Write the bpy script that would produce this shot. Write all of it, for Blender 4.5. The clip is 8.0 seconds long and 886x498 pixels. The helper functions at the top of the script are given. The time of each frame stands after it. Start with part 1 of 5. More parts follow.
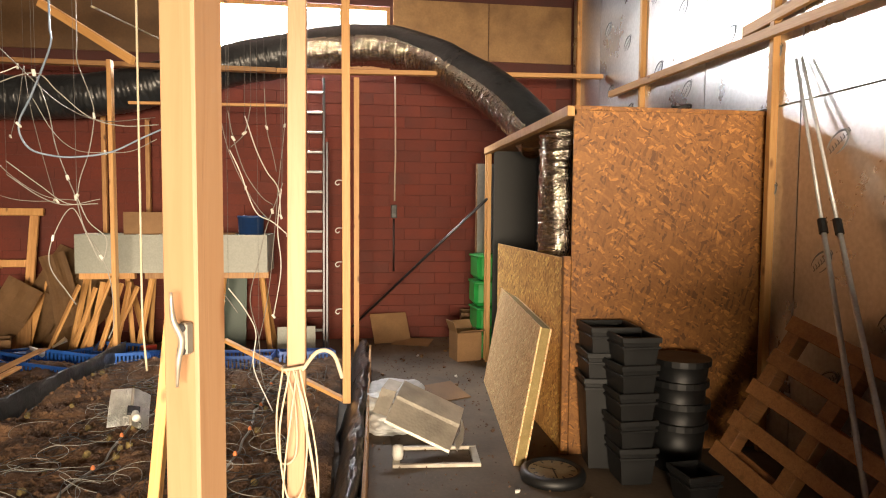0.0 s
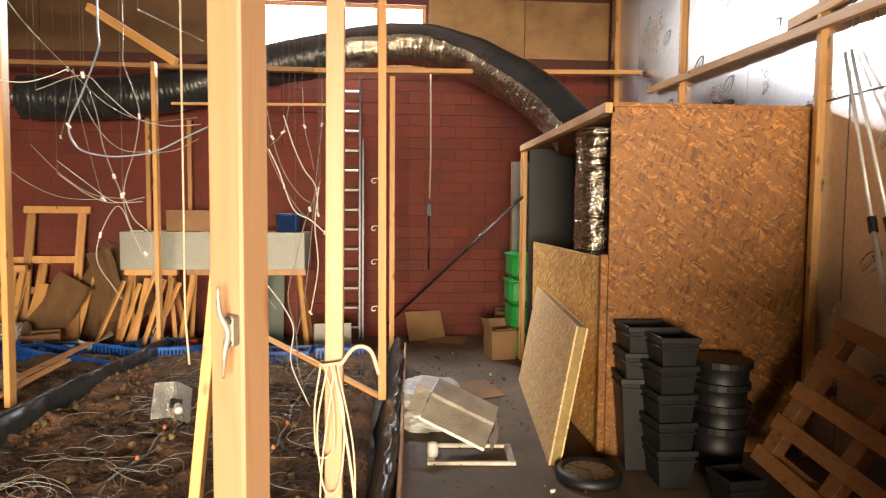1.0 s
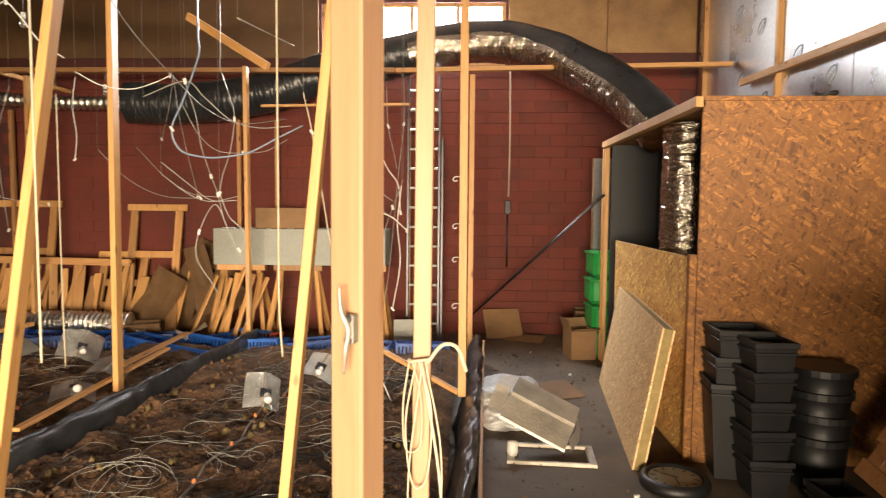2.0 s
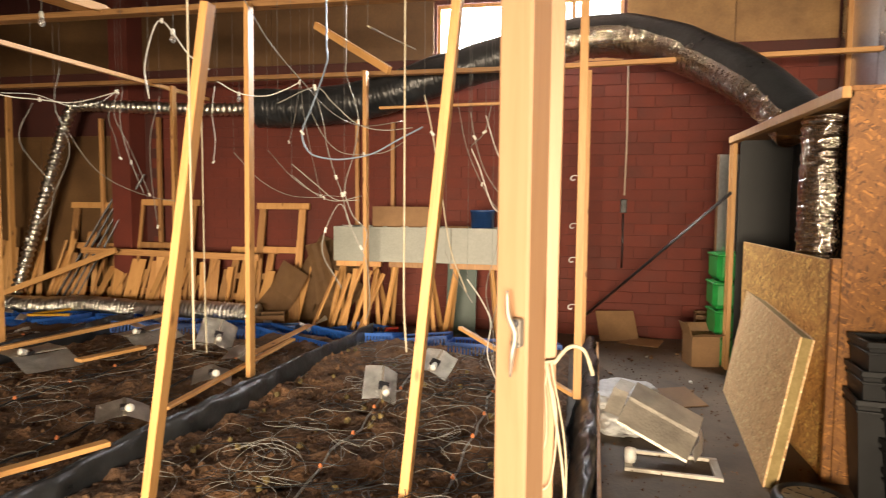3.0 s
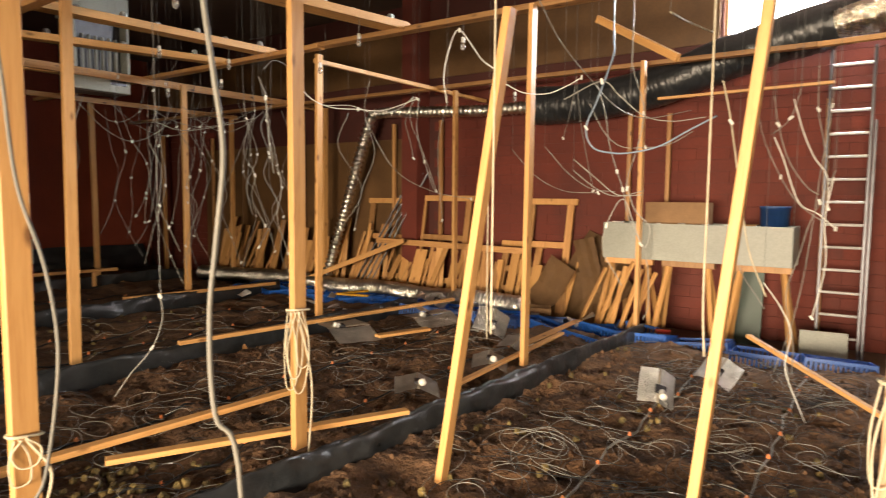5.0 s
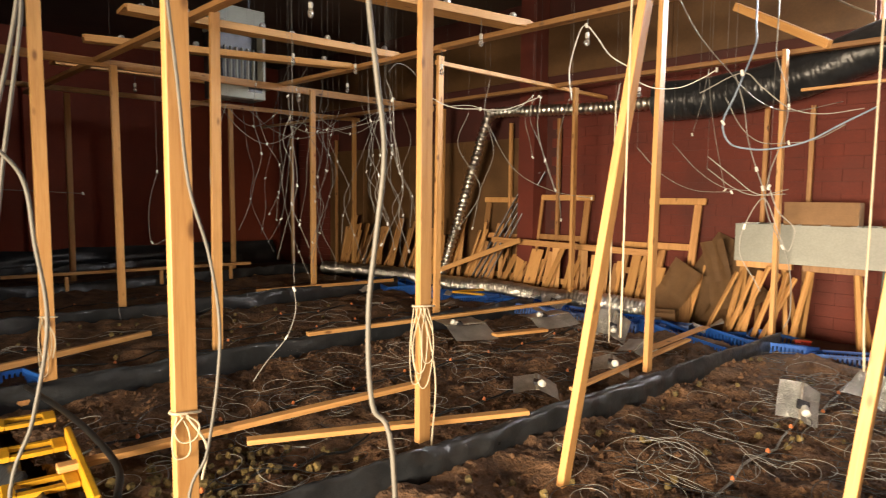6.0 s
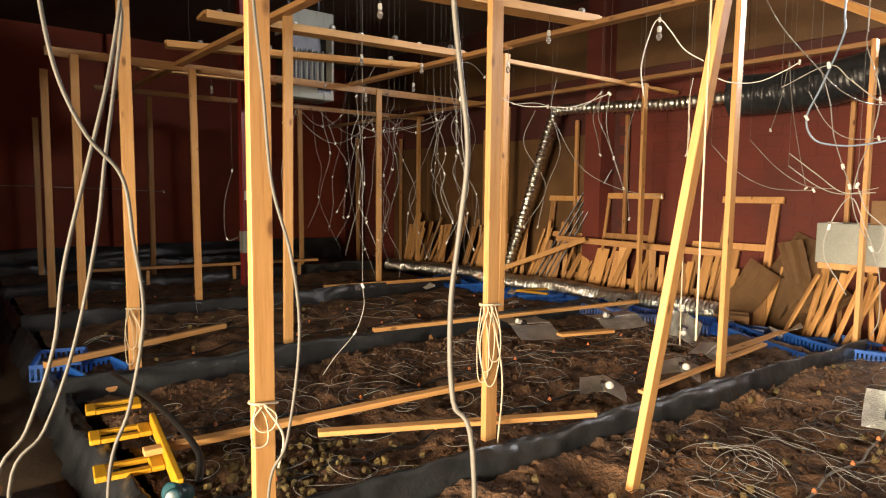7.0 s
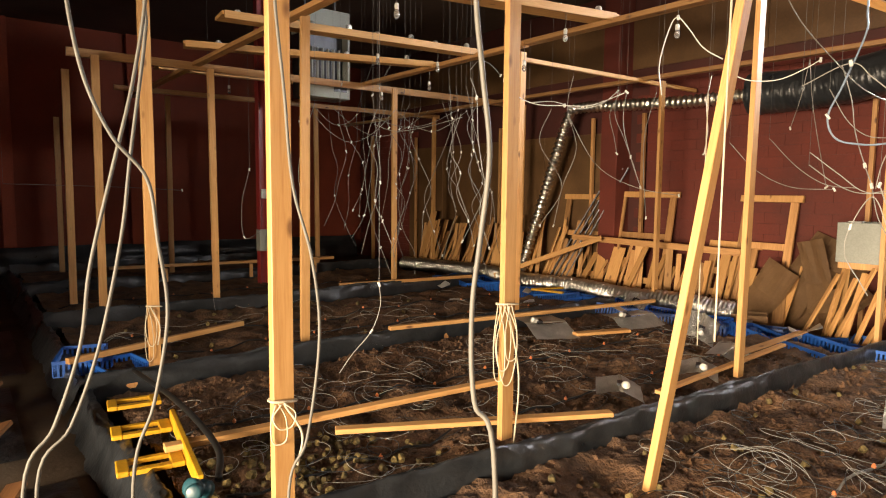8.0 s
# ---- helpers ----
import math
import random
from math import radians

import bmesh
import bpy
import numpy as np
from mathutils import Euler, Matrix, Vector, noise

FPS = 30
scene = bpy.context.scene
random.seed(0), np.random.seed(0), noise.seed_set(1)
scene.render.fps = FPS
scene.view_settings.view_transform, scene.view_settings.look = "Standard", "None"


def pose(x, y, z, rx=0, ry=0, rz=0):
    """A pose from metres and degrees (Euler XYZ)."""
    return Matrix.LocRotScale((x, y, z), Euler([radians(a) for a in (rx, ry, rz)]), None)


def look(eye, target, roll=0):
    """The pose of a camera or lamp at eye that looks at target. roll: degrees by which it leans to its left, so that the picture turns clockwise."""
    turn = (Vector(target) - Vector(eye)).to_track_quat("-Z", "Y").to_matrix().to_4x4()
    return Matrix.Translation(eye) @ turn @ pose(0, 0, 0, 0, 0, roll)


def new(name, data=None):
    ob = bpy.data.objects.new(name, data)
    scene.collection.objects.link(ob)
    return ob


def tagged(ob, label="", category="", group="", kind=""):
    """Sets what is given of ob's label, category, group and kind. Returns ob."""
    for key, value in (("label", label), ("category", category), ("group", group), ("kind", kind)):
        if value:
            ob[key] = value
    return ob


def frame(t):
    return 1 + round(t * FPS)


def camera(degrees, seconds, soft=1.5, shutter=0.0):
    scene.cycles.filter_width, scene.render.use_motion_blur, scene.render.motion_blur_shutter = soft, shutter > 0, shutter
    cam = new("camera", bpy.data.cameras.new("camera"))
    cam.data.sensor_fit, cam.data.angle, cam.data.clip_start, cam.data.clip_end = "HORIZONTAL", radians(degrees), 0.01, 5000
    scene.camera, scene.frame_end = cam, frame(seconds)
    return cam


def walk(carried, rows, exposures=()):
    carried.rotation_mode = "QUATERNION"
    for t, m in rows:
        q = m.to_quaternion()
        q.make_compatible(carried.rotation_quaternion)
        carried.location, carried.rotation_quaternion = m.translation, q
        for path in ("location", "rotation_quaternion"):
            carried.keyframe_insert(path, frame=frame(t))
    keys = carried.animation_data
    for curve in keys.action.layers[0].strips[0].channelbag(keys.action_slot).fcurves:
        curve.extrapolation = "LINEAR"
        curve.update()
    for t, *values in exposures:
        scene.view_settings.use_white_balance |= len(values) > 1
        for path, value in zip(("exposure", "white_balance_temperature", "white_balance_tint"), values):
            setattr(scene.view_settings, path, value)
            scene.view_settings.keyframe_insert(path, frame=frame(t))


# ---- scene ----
cam = camera(70.5, 8.0, 1.1, 0.4)
PATH = [
    (0, (0.303, 0.124, 1.720), (0.570, 2.102, 1.604), 0.44),
    (0.5, (0.304, 0.126, 1.717), (0.543, 2.108, 1.600), 0.42),
    (1, (0.296, 0.123, 1.717), (0.454, 2.113, 1.595), 0.47),
    (2.5, (0.221, 0.105, 1.728), (-0.017, 2.086, 1.589), 0.45),
    (3, (0.186, 0.090, 1.733), (-0.230, 2.041, 1.591), 0.48),
    (3.5, (0.156, 0.073, 1.737), (-0.431, 1.980, 1.590), 0.53),
    (4, (0.122, 0.054, 1.734), (-0.652, 1.892, 1.584), 0.55),
    (4.5, (0.081, 0.036, 1.728), (-0.877, 1.784, 1.571), 0.44),
    (5, (0.041, 0.016, 1.724), (-1.107, 1.646, 1.563), 0.47),
    (6.5, (-0.031, -0.055, 1.720), (-1.527, 1.261, 1.551), 0.56),
    (7, (-0.034, -0.070, 1.724), (-1.580, 1.187, 1.550), 0.57),
    (7.5, (-0.036, -0.079, 1.728), (-1.602, 1.152, 1.549), 0.58),
    (8, (-0.035, -0.087, 1.733), (-1.609, 1.134, 1.552), 0.58),
]
walk(cam, [(t, look(eye, target, roll)) for t, eye, target, roll in PATH],
     exposures=[(0.0, 0.08), (3.0, 0.10), (5.0, 0.17), (6.5, 0.25), (8.0, 0.28)])

# ---- world and light ----
world = bpy.data.worlds.new("world")
scene.world = world
world.use_nodes = True
wn = world.node_tree
sky = wn.nodes.new("ShaderNodeTexSky")
sky.sky_type, sky.sun_disc = "NISHITA", False
sky.sun_elevation, sky.sun_rotation = radians(38), radians(35)
wn.nodes["Background"].inputs["Strength"].default_value = 0.15
wn.links.new(sky.outputs["Color"], wn.nodes["Background"].inputs["Color"])


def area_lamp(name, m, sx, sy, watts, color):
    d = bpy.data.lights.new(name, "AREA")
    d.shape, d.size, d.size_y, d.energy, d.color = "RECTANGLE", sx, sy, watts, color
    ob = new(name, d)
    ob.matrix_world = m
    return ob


# daylight through the high window strip, and an added fill lamp behind the camera
area_lamp("window_daylight", look((-0.515, 8.82, 4.06), (-0.515, 3.0, 4.06)), 2.75, 1.0, 1500, (0.96, 0.98, 1.0))
# assumed warm source, never in view, that lights the posts and beds
area_lamp("rear_fill_lamp", look((0.2, -8.5, 1.5), (-1.2, 5.0, 1.2)), 6.0, 2.2, 5600, (1.0, 0.80, 0.57))

# ---- materials ----


def material(name):
    m = bpy.data.materials.new(name)
    m.use_nodes = True
    return m, m.node_tree, m.node_tree.nodes["Principled BSDF"]


def ramp(nt, fac, stops):
    r = nt.nodes.new("ShaderNodeValToRGB")
    el = r.color_ramp.elements
    while len(el) < len(stops):
        el.new(0.5)
    for e, (p, c) in zip(el, stops):
        e.position, e.color = p, (*c, 1)
    nt.links.new(fac, r.inputs["Fac"])
    return r.outputs["Color"]


def coords(nt, scale=(1, 1, 1), shift=True):
    tc = nt.nodes.new("ShaderNodeTexCoord")
    mp = nt.nodes.new("ShaderNodeMapping")
    mp.inputs["Scale"].default_value = scale
    nt.links.new(tc.outputs["Object"], mp.inputs["Vector"])
    if shift:
        info = nt.nodes.new("ShaderNodeObjectInfo")
        mul = nt.nodes.new("ShaderNodeMath")
        mul.operation = "MULTIPLY"
        mul.inputs[1].default_value = 37.0
        nt.links.new(info.outputs["Random"], mul.inputs[0])
        nt.links.new(mul.outputs[0], mp.inputs["Location"])
    return mp.outputs["Vector"]


def noise_tex(nt, vec, scale, detail=4, rough=0.55, distort=0.0):
    n = nt.nodes.new("ShaderNodeTexNoise")
    n.inputs["Scale"].default_value = scale
    n.inputs["Detail"].default_value = detail
    n.inputs["Roughness"].default_value = rough
    n.inputs["Distortion"].default_value = distort
    nt.links.new(vec, n.inputs["Vector"])
    return n.outputs["Fac"]


def mix(nt, fac, a, b, blend="MIX"):
    n = nt.nodes.new("ShaderNodeMix")
    n.data_type, n.blend_type = "RGBA", blend
    for sock, v in ((n.inputs[0], fac), (n.inputs[6], a), (n.inputs[7], b)):
        if isinstance(v, (int, float)):
            sock.default_value = v
        elif isinstance(v, tuple):
            sock.default_value = (*v, 1)
        else:
            nt.links.new(v, sock)
    return n.outputs[2]


def bump(nt, bsdf, height, strength, dist=0.01):
    b = nt.nodes.new("ShaderNodeBump")
    b.inputs["Strength"].default_value, b.inputs["Distance"].default_value = strength, dist
    nt.links.new(height, b.inputs["Height"])
    nt.links.new(b.outputs["Normal"], bsdf.inputs["Normal"])


def tone(nt, col, amount=0.25):
    """A shade of its own for each object."""
    info = nt.nodes.new("ShaderNodeObjectInfo")
    r = ramp(nt, info.outputs["Random"], [(0, (1 - amount,) * 3), (1, (1 + amount * 0.4,) * 3)])
    return mix(nt, 1.0, col, r, "MULTIPLY")


def plain(name, a, b, scale=3.0, rough=0.6, metal=0.0, strength=0.15, fine=60, vary=0.15, dist=0.004):
    m, nt, p = material(name)
    v = coords(nt)
    big = noise_tex(nt, v, scale, 5, 0.6)
    small = noise_tex(nt, v, fine, 3)
    col = ramp(nt, big, [(0.3, a), (0.7, b)])
    col = mix(nt, 0.25, col, ramp(nt, small, [(0.35, (0.45,) * 3), (0.65, (1.0,) * 3)]), "MULTIPLY")
    nt.links.new(tone(nt, col, vary), p.inputs["Base Color"])
    p.inputs["Metallic"].default_value = metal
    rr = nt.nodes.new("ShaderNodeMapRange")
    rr.inputs["To Min"].default_value, rr.inputs["To Max"].default_value = max(0.05, rough - 0.12), min(1, rough + 0.12)
    nt.links.new(big, rr.inputs["Value"])
    nt.links.new(rr.outputs["Result"], p.inputs["Roughness"])
    bump(nt, p, small, strength, dist)
    return m


def wood(name, light, dark, knot=(0.2, 0.09, 0.03), vary=0.22, rough=0.55):
    """Sawn softwood, the grain along local z, with a few knots."""
    m, nt, p = material(name)
    v = coords(nt, (1, 1, 0.06))
    grain = noise_tex(nt, v, 55, 5, 0.6, 1.2)
    band = noise_tex(nt, v, 12, 3, 0.5, 0.6)
    col = ramp(nt, grain, [(0.3, dark), (0.6, light)])
    col = mix(nt, 0.35, col, ramp(nt, band, [(0.35, dark), (0.65, light)]))
    vor = nt.nodes.new("ShaderNodeTexVoronoi")
    vor.inputs["Scale"].default_value = 8.0
    nt.links.new(coords(nt, (1, 1, 0.42)), vor.inputs["Vector"])
    k = ramp(nt, vor.outputs["Distance"], [(0.07, (1, 1, 1)), (0.17, (0, 0, 0))])
    col = mix(nt, k, col, knot)
    nt.links.new(tone(nt, col, vary), p.inputs["Base Color"])
    p.inputs["Roughness"].default_value = rough
    bump(nt, p, grain, 0.25, 0.002)
    return m


def chipboard(name, light, mid, dark, size=1.0):
    """Oriented strand board: overlapping flat strands."""
    m, nt, p = material(name)
    v = coords(nt)
    wob = noise_tex(nt, v, 7, 2)
    warp = nt.nodes.new("ShaderNodeTexNoise")
    warp.inputs["Scale"].default_value = 9.0
    nt.links.new(v, warp.inputs["Vector"])
    cells = []
    for k, (turn, long, thin) in enumerate(((14, 12, 85), (68, 14, 95), (125, 11, 75))):
        mp = nt.nodes.new("ShaderNodeMapping")
        mp.vector_type = "TEXTURE"
        mp.inputs["Rotation"].default_value = (0, radians(turn), 0)
        mp.inputs["Scale"].default_value = (size / thin, size / thin, size / long)
        shake = nt.nodes.new("ShaderNodeVectorMath")
        shake.operation = "MULTIPLY_ADD"
        shake.inputs[1].default_value = (0.06,) * 3
        nt.links.new(warp.outputs["Color"], shake.inputs[0])
        nt.links.new(v, shake.inputs[2])
        nt.links.new(shake.outputs[0], mp.inputs["Vector"])
        vo = nt.nodes.new("ShaderNodeTexVoronoi")
        vo.inputs["Scale"].default_value = 1.0
        nt.links.new(mp.outputs["Vector"], vo.inputs["Vector"])
        sep = nt.nodes.new("ShaderNodeSeparateColor")
        nt.links.new(vo.outputs["Color"], sep.inputs["Color"])
        cells.append(sep.outputs[k])
    a, b, c = (ramp(nt, cell, [(0.0, dark), (0.05, dark), (0.12, mid), (0.45, tuple(q * 0.8 for q in light)), (0.78, light), (1.0, tuple(min(1, q * 1.75) for q in light))]) for cell in cells)
    col = mix(nt, ramp(nt, cells[2], [(0.52, (0, 0, 0)), (0.56, (1, 1, 1))]), a, b)
    col = mix(nt, ramp(nt, cells[0], [(0.62, (0, 0, 0)), (0.66, (1, 1, 1))]), col, c)
    col = mix(nt, 0.15, col, ramp(nt, wob, [(0.3, mid), (0.7, light)]))
    fine = noise_tex(nt, v, 160, 3)
    col = mix(nt, 0.25, col, ramp(nt, fine, [(0.35, (0.4,) * 3), (0.6, (1,) * 3)]), "MULTIPLY")
    nt.links.new(col, p.inputs["Base Color"])
    p.inputs["Roughness"].default_value = 0.6
    bump(nt, p, cells[0], 0.06, 0.002)
    return m


def foil(name, color=(0.75, 0.73, 0.7), scale=40, rough=0.28, strength=0.9, metal=1.0):
    m, nt, p = material(name)
    v = coords(nt, (1, 1, 1))
    vo = nt.nodes.new("ShaderNodeTexVoronoi")
    vo.inputs["Scale"].default_value = scale
    nt.links.new(v, vo.inputs["Vector"])
    big = noise_tex(nt, v, 5, 4)
    nt.links.new(ramp(nt, big, [(0.3, tuple(c * 0.6 for c in color)), (0.7, color)]), p.inputs["Base Color"])
    p.inputs["Metallic"].default_value, p.inputs["Roughness"].default_value = metal, rough
    bump(nt, p, vo.outputs["Distance"], strength, 0.02)
    return m


PINE = wood("pine", (0.58, 0.325, 0.118), (0.43, 0.208, 0.062))
# the same pine for the near posts, darkened to offset the strong light there
NEAR_PINE = wood("near_pine", (0.345, 0.203, 0.110), (0.295, 0.160, 0.080), (0.20, 0.08, 0.03))
OLD_WOOD = wood("old_wood", (0.54, 0.29, 0.11), (0.31, 0.145, 0.045), (0.12, 0.05, 0.02), 0.45)
DARK_WOOD = wood("dark_wood", (0.36, 0.165, 0.06), (0.20, 0.085, 0.03))
# one cabin board twice: front colour darkened for shade, side colour lightened as lit
OSB_SHADED = chipboard("osb_shaded", (0.255, 0.108, 0.024), (0.165, 0.063, 0.013), (0.085, 0.030, 0.007), 1.4)
OSB_LIT = chipboard("osb_lit", (0.80, 0.47, 0.15), (0.5, 0.25, 0.07), (0.24, 0.1, 0.03), 1.3)
OSB_PALE = chipboard("osb_pale", (0.88, 0.60, 0.32), (0.70, 0.43, 0.19), (0.36, 0.18, 0.06), 0.8)
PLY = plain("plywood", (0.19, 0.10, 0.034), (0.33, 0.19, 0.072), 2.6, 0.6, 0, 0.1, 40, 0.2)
# plywood with the dimness of the upper left and far wall in its colour
SHADED_PLY = plain("shaded_plywood", (0.085, 0.042, 0.015), (0.165, 0.086, 0.031), 1.2, 0.6, 0, 0.1, 40, 0.2)
FOIL = foil("foil", (0.60, 0.55, 0.47), 60, 0.2, 0.3)
BRIGHT_FOIL = foil("bright_foil", (0.80, 0.77, 0.70), 50, 0.28, 0.3)
FOIL_FINE = foil("hammered_foil", (0.86, 0.85, 0.82), 95, 0.34, 0.7, 0.92)
SHEET = foil("worn_aluminium", (0.55, 0.5, 0.42), 45, 0.5, 0.12, 0.7)
BLACK_FILM = plain("black_film", (0.012, 0.014, 0.016), (0.03, 0.033, 0.037), 4, 0.32, 0, 0.5, 25, 0.1, 0.01)
BLACK_PLASTIC = plain("black_plastic", (0.005, 0.005, 0.0055), (0.010, 0.0105, 0.011), 6, 0.5, 0, 0.08, 80)
GREY_PAINT = plain("grey_paint", (0.25, 0.26, 0.23), (0.32, 0.33, 0.29), 2, 0.5, 0, 0.05)
BLUE = plain("blue_plastic", (0.01, 0.075, 0.34), (0.02, 0.12, 0.48), 5, 0.45, 0, 0.1)
GREEN = plain("green_plastic", (0.01, 0.20, 0.035), (0.02, 0.30, 0.06), 5, 0.4, 0, 0.1)
YELLOW = plain("yellow_plastic", (0.46, 0.23, 0.008), (0.66, 0.36, 0.014), 9, 0.5, 0, 0.15)
CARDBOARD = plain("cardboard", (0.18, 0.095, 0.038), (0.27, 0.152, 0.066), 3, 0.75, 0, 0.08, 90)
ALU = plain("aluminium", (0.48, 0.48, 0.48), (0.62, 0.62, 0.61), 6, 0.4, 0.3, 0.08)
STEEL = plain("dark_steel", (0.05, 0.05, 0.055), (0.10, 0.10, 0.11), 6, 0.4, 0.9, 0.1)
WHITE = plain("white_plastic", (0.60, 0.59, 0.54), (0.72, 0.71, 0.66), 8, 0.4, 0, 0.03)
GREY_CABLE = plain("grey_cable", (0.20, 0.19, 0.17), (0.29, 0.28, 0.25), 8, 0.45, 0, 0.02)
DARK_CABLE = plain("dark_cable", (0.08, 0.08, 0.08), (0.18, 0.18, 0.17), 8, 0.4, 0, 0.02)
ROPE = plain("rope", (0.42, 0.36, 0.25), (0.55, 0.48, 0.35), 20, 0.85, 0, 0.5, 300)
DARK_RED = plain("dark_red_paint", (0.24, 0.042, 0.017), (0.33, 0.060, 0.026), 1.0, 0.8, 0, 0.2, 50, 0.2)
RED_PAINT = plain("red_paint", (0.090, 0.0165, 0.0095), (0.152, 0.0280, 0.0158), 1.3, 0.82, 0, 0.2, 50, 0.16)
MORTAR = plain("dark_mortar", (0.055, 0.014, 0.010), (0.085, 0.020, 0.014), 2, 0.75, 0, 0.3, 70)
CONCRETE = plain("concrete", (0.050, 0.034, 0.020), (0.150, 0.108, 0.072), 1.7, 0.72, 0, 0.35, 35, 0.0, 0.006)
SOIL = plain("soil", (0.036, 0.017, 0.008), (0.20, 0.104, 0.048), 4.5, 0.95, 0, 0.9, 38, 0.0, 0.03)
CEILING_DARK = plain("roof_boards", (0.06, 0.036, 0.024), (0.11, 0.068, 0.044), 1.0, 0.85)
SILVER_BOARD = plain("foil_faced_board", (0.60, 0.60, 0.60), (0.72, 0.72, 0.72), 1.4, 0.30, 0.95, 0.06, 30, 0.05)

# ---- builders ----


def cube(bm, x0, y0, z0, x1, y1, z1, bevel=0.0):
    m = Matrix.LocRotScale(((x0 + x1) / 2, (y0 + y1) / 2, (z0 + z1) / 2), None, (abs(x1 - x0), abs(y1 - y0), abs(z1 - z0)))
    vs = bmesh.ops.create_cube(bm, size=1, matrix=m)["verts"]
    if bevel:
        es = list({e for v in vs for e in v.link_edges})
        bmesh.ops.bevel(bm, geom=es, offset=bevel, segments=1, affect="EDGES")
    return bm


def block(x0, y0, z0, x1, y1, z1, bevel=0.0):
    return cube(bmesh.new(), x0, y0, z0, x1, y1, z1, bevel)


def finish(name, bm, mat, smooth=False):
    me = bpy.data.meshes.new(name)
    bm.to_mesh(me)
    bm.free()
    me.materials.append(mat)
    if smooth:
        me.shade_smooth()
    return me


def part(name, bm, mat, parent, label="", m=None, smooth=False):
    ob = new(name, finish(name, bm, mat, smooth))
    ob.parent = parent
    if m is not None:
        ob.matrix_basis = m
    return tagged(ob, label)


def thing(name, bm, mat, m, label, category, group="", kind="", smooth=False):
    ob = new(name, finish(name, bm, mat, smooth))
    ob.matrix_basis = m
    return tagged(ob, label, category, group, kind)


def base(name, m, label, category, group="", kind=""):
    ob = new(name)
    ob.empty_display_size = 0.1
    ob.matrix_basis = m
    return tagged(ob, label, category, group, kind)


def along(a, b, twist=0.0):
    """A pose at a whose z runs to b, and the length."""
    a, b = Vector(a), Vector(b)
    d = b - a
    q = d.to_track_quat("Z", "Y")
    return Matrix.Translation(a) @ q.to_matrix().to_4x4() @ pose(0, 0, 0, 0, 0, twist), d.length


def bar_mesh(w, h, length, bevel=0.003):
    return block(-w / 2, -h / 2, 0, w / 2, h / 2, length, bevel)


def sweep(points, radius, sides=8, bm=None, ends=True, ripple=None):
    """A tube along points; radius a number or a list."""
    bm = bm or bmesh.new()
    pts = [Vector(p) for p in points]
    n = len(pts)
    rad = radius if isinstance(radius, (list, tuple)) else [radius] * n
    t0 = (pts[1] - pts[0]).normalized()
    up = Vector((0, 0, 1)) if abs(t0.z) < 0.9 else Vector((1, 0, 0))
    u = t0.cross(up).normalized()
    rings = []
    for i, p in enumerate(pts):
        t = (pts[min(i + 1, n - 1)] - pts[max(i - 1, 0)]).normalized()
        u = (u - t * u.dot(t)).normalized()
        w = t.cross(u)
        ring = []
        for k in range(sides):
            a = 2 * math.pi * k / sides
            ring.append(bm.verts.new(p + (u * math.cos(a) + w * math.sin(a)) * rad[i]))
        rings.append(ring)
    for r, s in zip(rings, rings[1:]):
        for k in range(sides):
            bm.faces.new((r[k], r[(k + 1) % sides], s[(k + 1) % sides], s[k]))
    if ends:
        bm.faces.new(rings[0][::-1])
        bm.faces.new(rings[-1])
    return bm


def spline(ctrl, steps=8):
    """Catmull-Rom through the points."""
    c = [Vector(p) for p in ctrl]
    c = [c[0] * 2 - c[1]] + c + [c[-1] * 2 - c[-2]]
    out = []
    for i in range(1, len(c) - 2):
        for k in range(steps):
            t = k / steps
            p0, p1, p2, p3 = c[i - 1:i + 3]
            out.append(0.5 * (2 * p1 + (p2 - p0) * t + (2 * p0 - 5 * p1 + 4 * p2 - p3) * t * t + (3 * p1 - p0 - 3 * p2 + p3) * t ** 3))
    out.append(c[-2])
    return out


def lathe(profile, sides=24, bm=None):
    """Turned about z: profile of (radius, height)."""
    bm = bm or bmesh.new()
    rings = [[bm.verts.new((r * math.cos(2 * math.pi * k / sides), r * math.sin(2 * math.pi * k / sides), z)) for k in range(sides)] for r, z in profile]
    for r, s in zip(rings, rings[1:]):
        for k in range(sides):
            bm.faces.new((r[k], r[(k + 1) % sides], s[(k + 1) % sides], s[k]))
    bm.faces.new(rings[0][::-1])
    bm.faces.new(rings[-1])
    return bm


def sheet(fn, nu, nv, mat_name=None):
    """A grid of fn(u, v), u and v from 0 to 1."""
    bm = bmesh.new()
    g = [[bm.verts.new(fn(i / nu, j / nv)) for j in range(nv + 1)] for i in range(nu + 1)]
    for i in range(nu):
        for j in range(nv):
            bm.faces.new((g[i][j], g[i + 1][j], g[i + 1][j + 1], g[i][j + 1]))
    return bm


# ---- structure ----
X0, X1, Y0, Y1, TOP = -15.0, 3.25, -4.0, 8.65, 5.0


floor = thing("floor", block(X0 - 0.3, Y0 - 0.3, -0.2, X1 + 0.3, Y1 + 0.3, 0), CONCRETE, Matrix(), "worn grey concrete floor with dust and crumbs", "floor", kind="structure")
ceiling = thing("ceiling", block(X0 - 0.3, Y0 - 0.3, TOP, X1 + 0.3, Y1 + 0.3, TOP + 0.2), CEILING_DARK, Matrix(), "dark boarded shed roof seen from below", "ceiling", kind="structure")
WX0, WX1, WZ0, WZ1 = -1.75, 0.72, 3.62, 4.45
bm = bmesh.new()
cube(bm, X0, Y1 + 0.012, 0, X1 + 0.3, Y1 + 0.3, WZ0)
cube(bm, X0, Y1 + 0.012, WZ0, WX0, Y1 + 0.3, TOP)
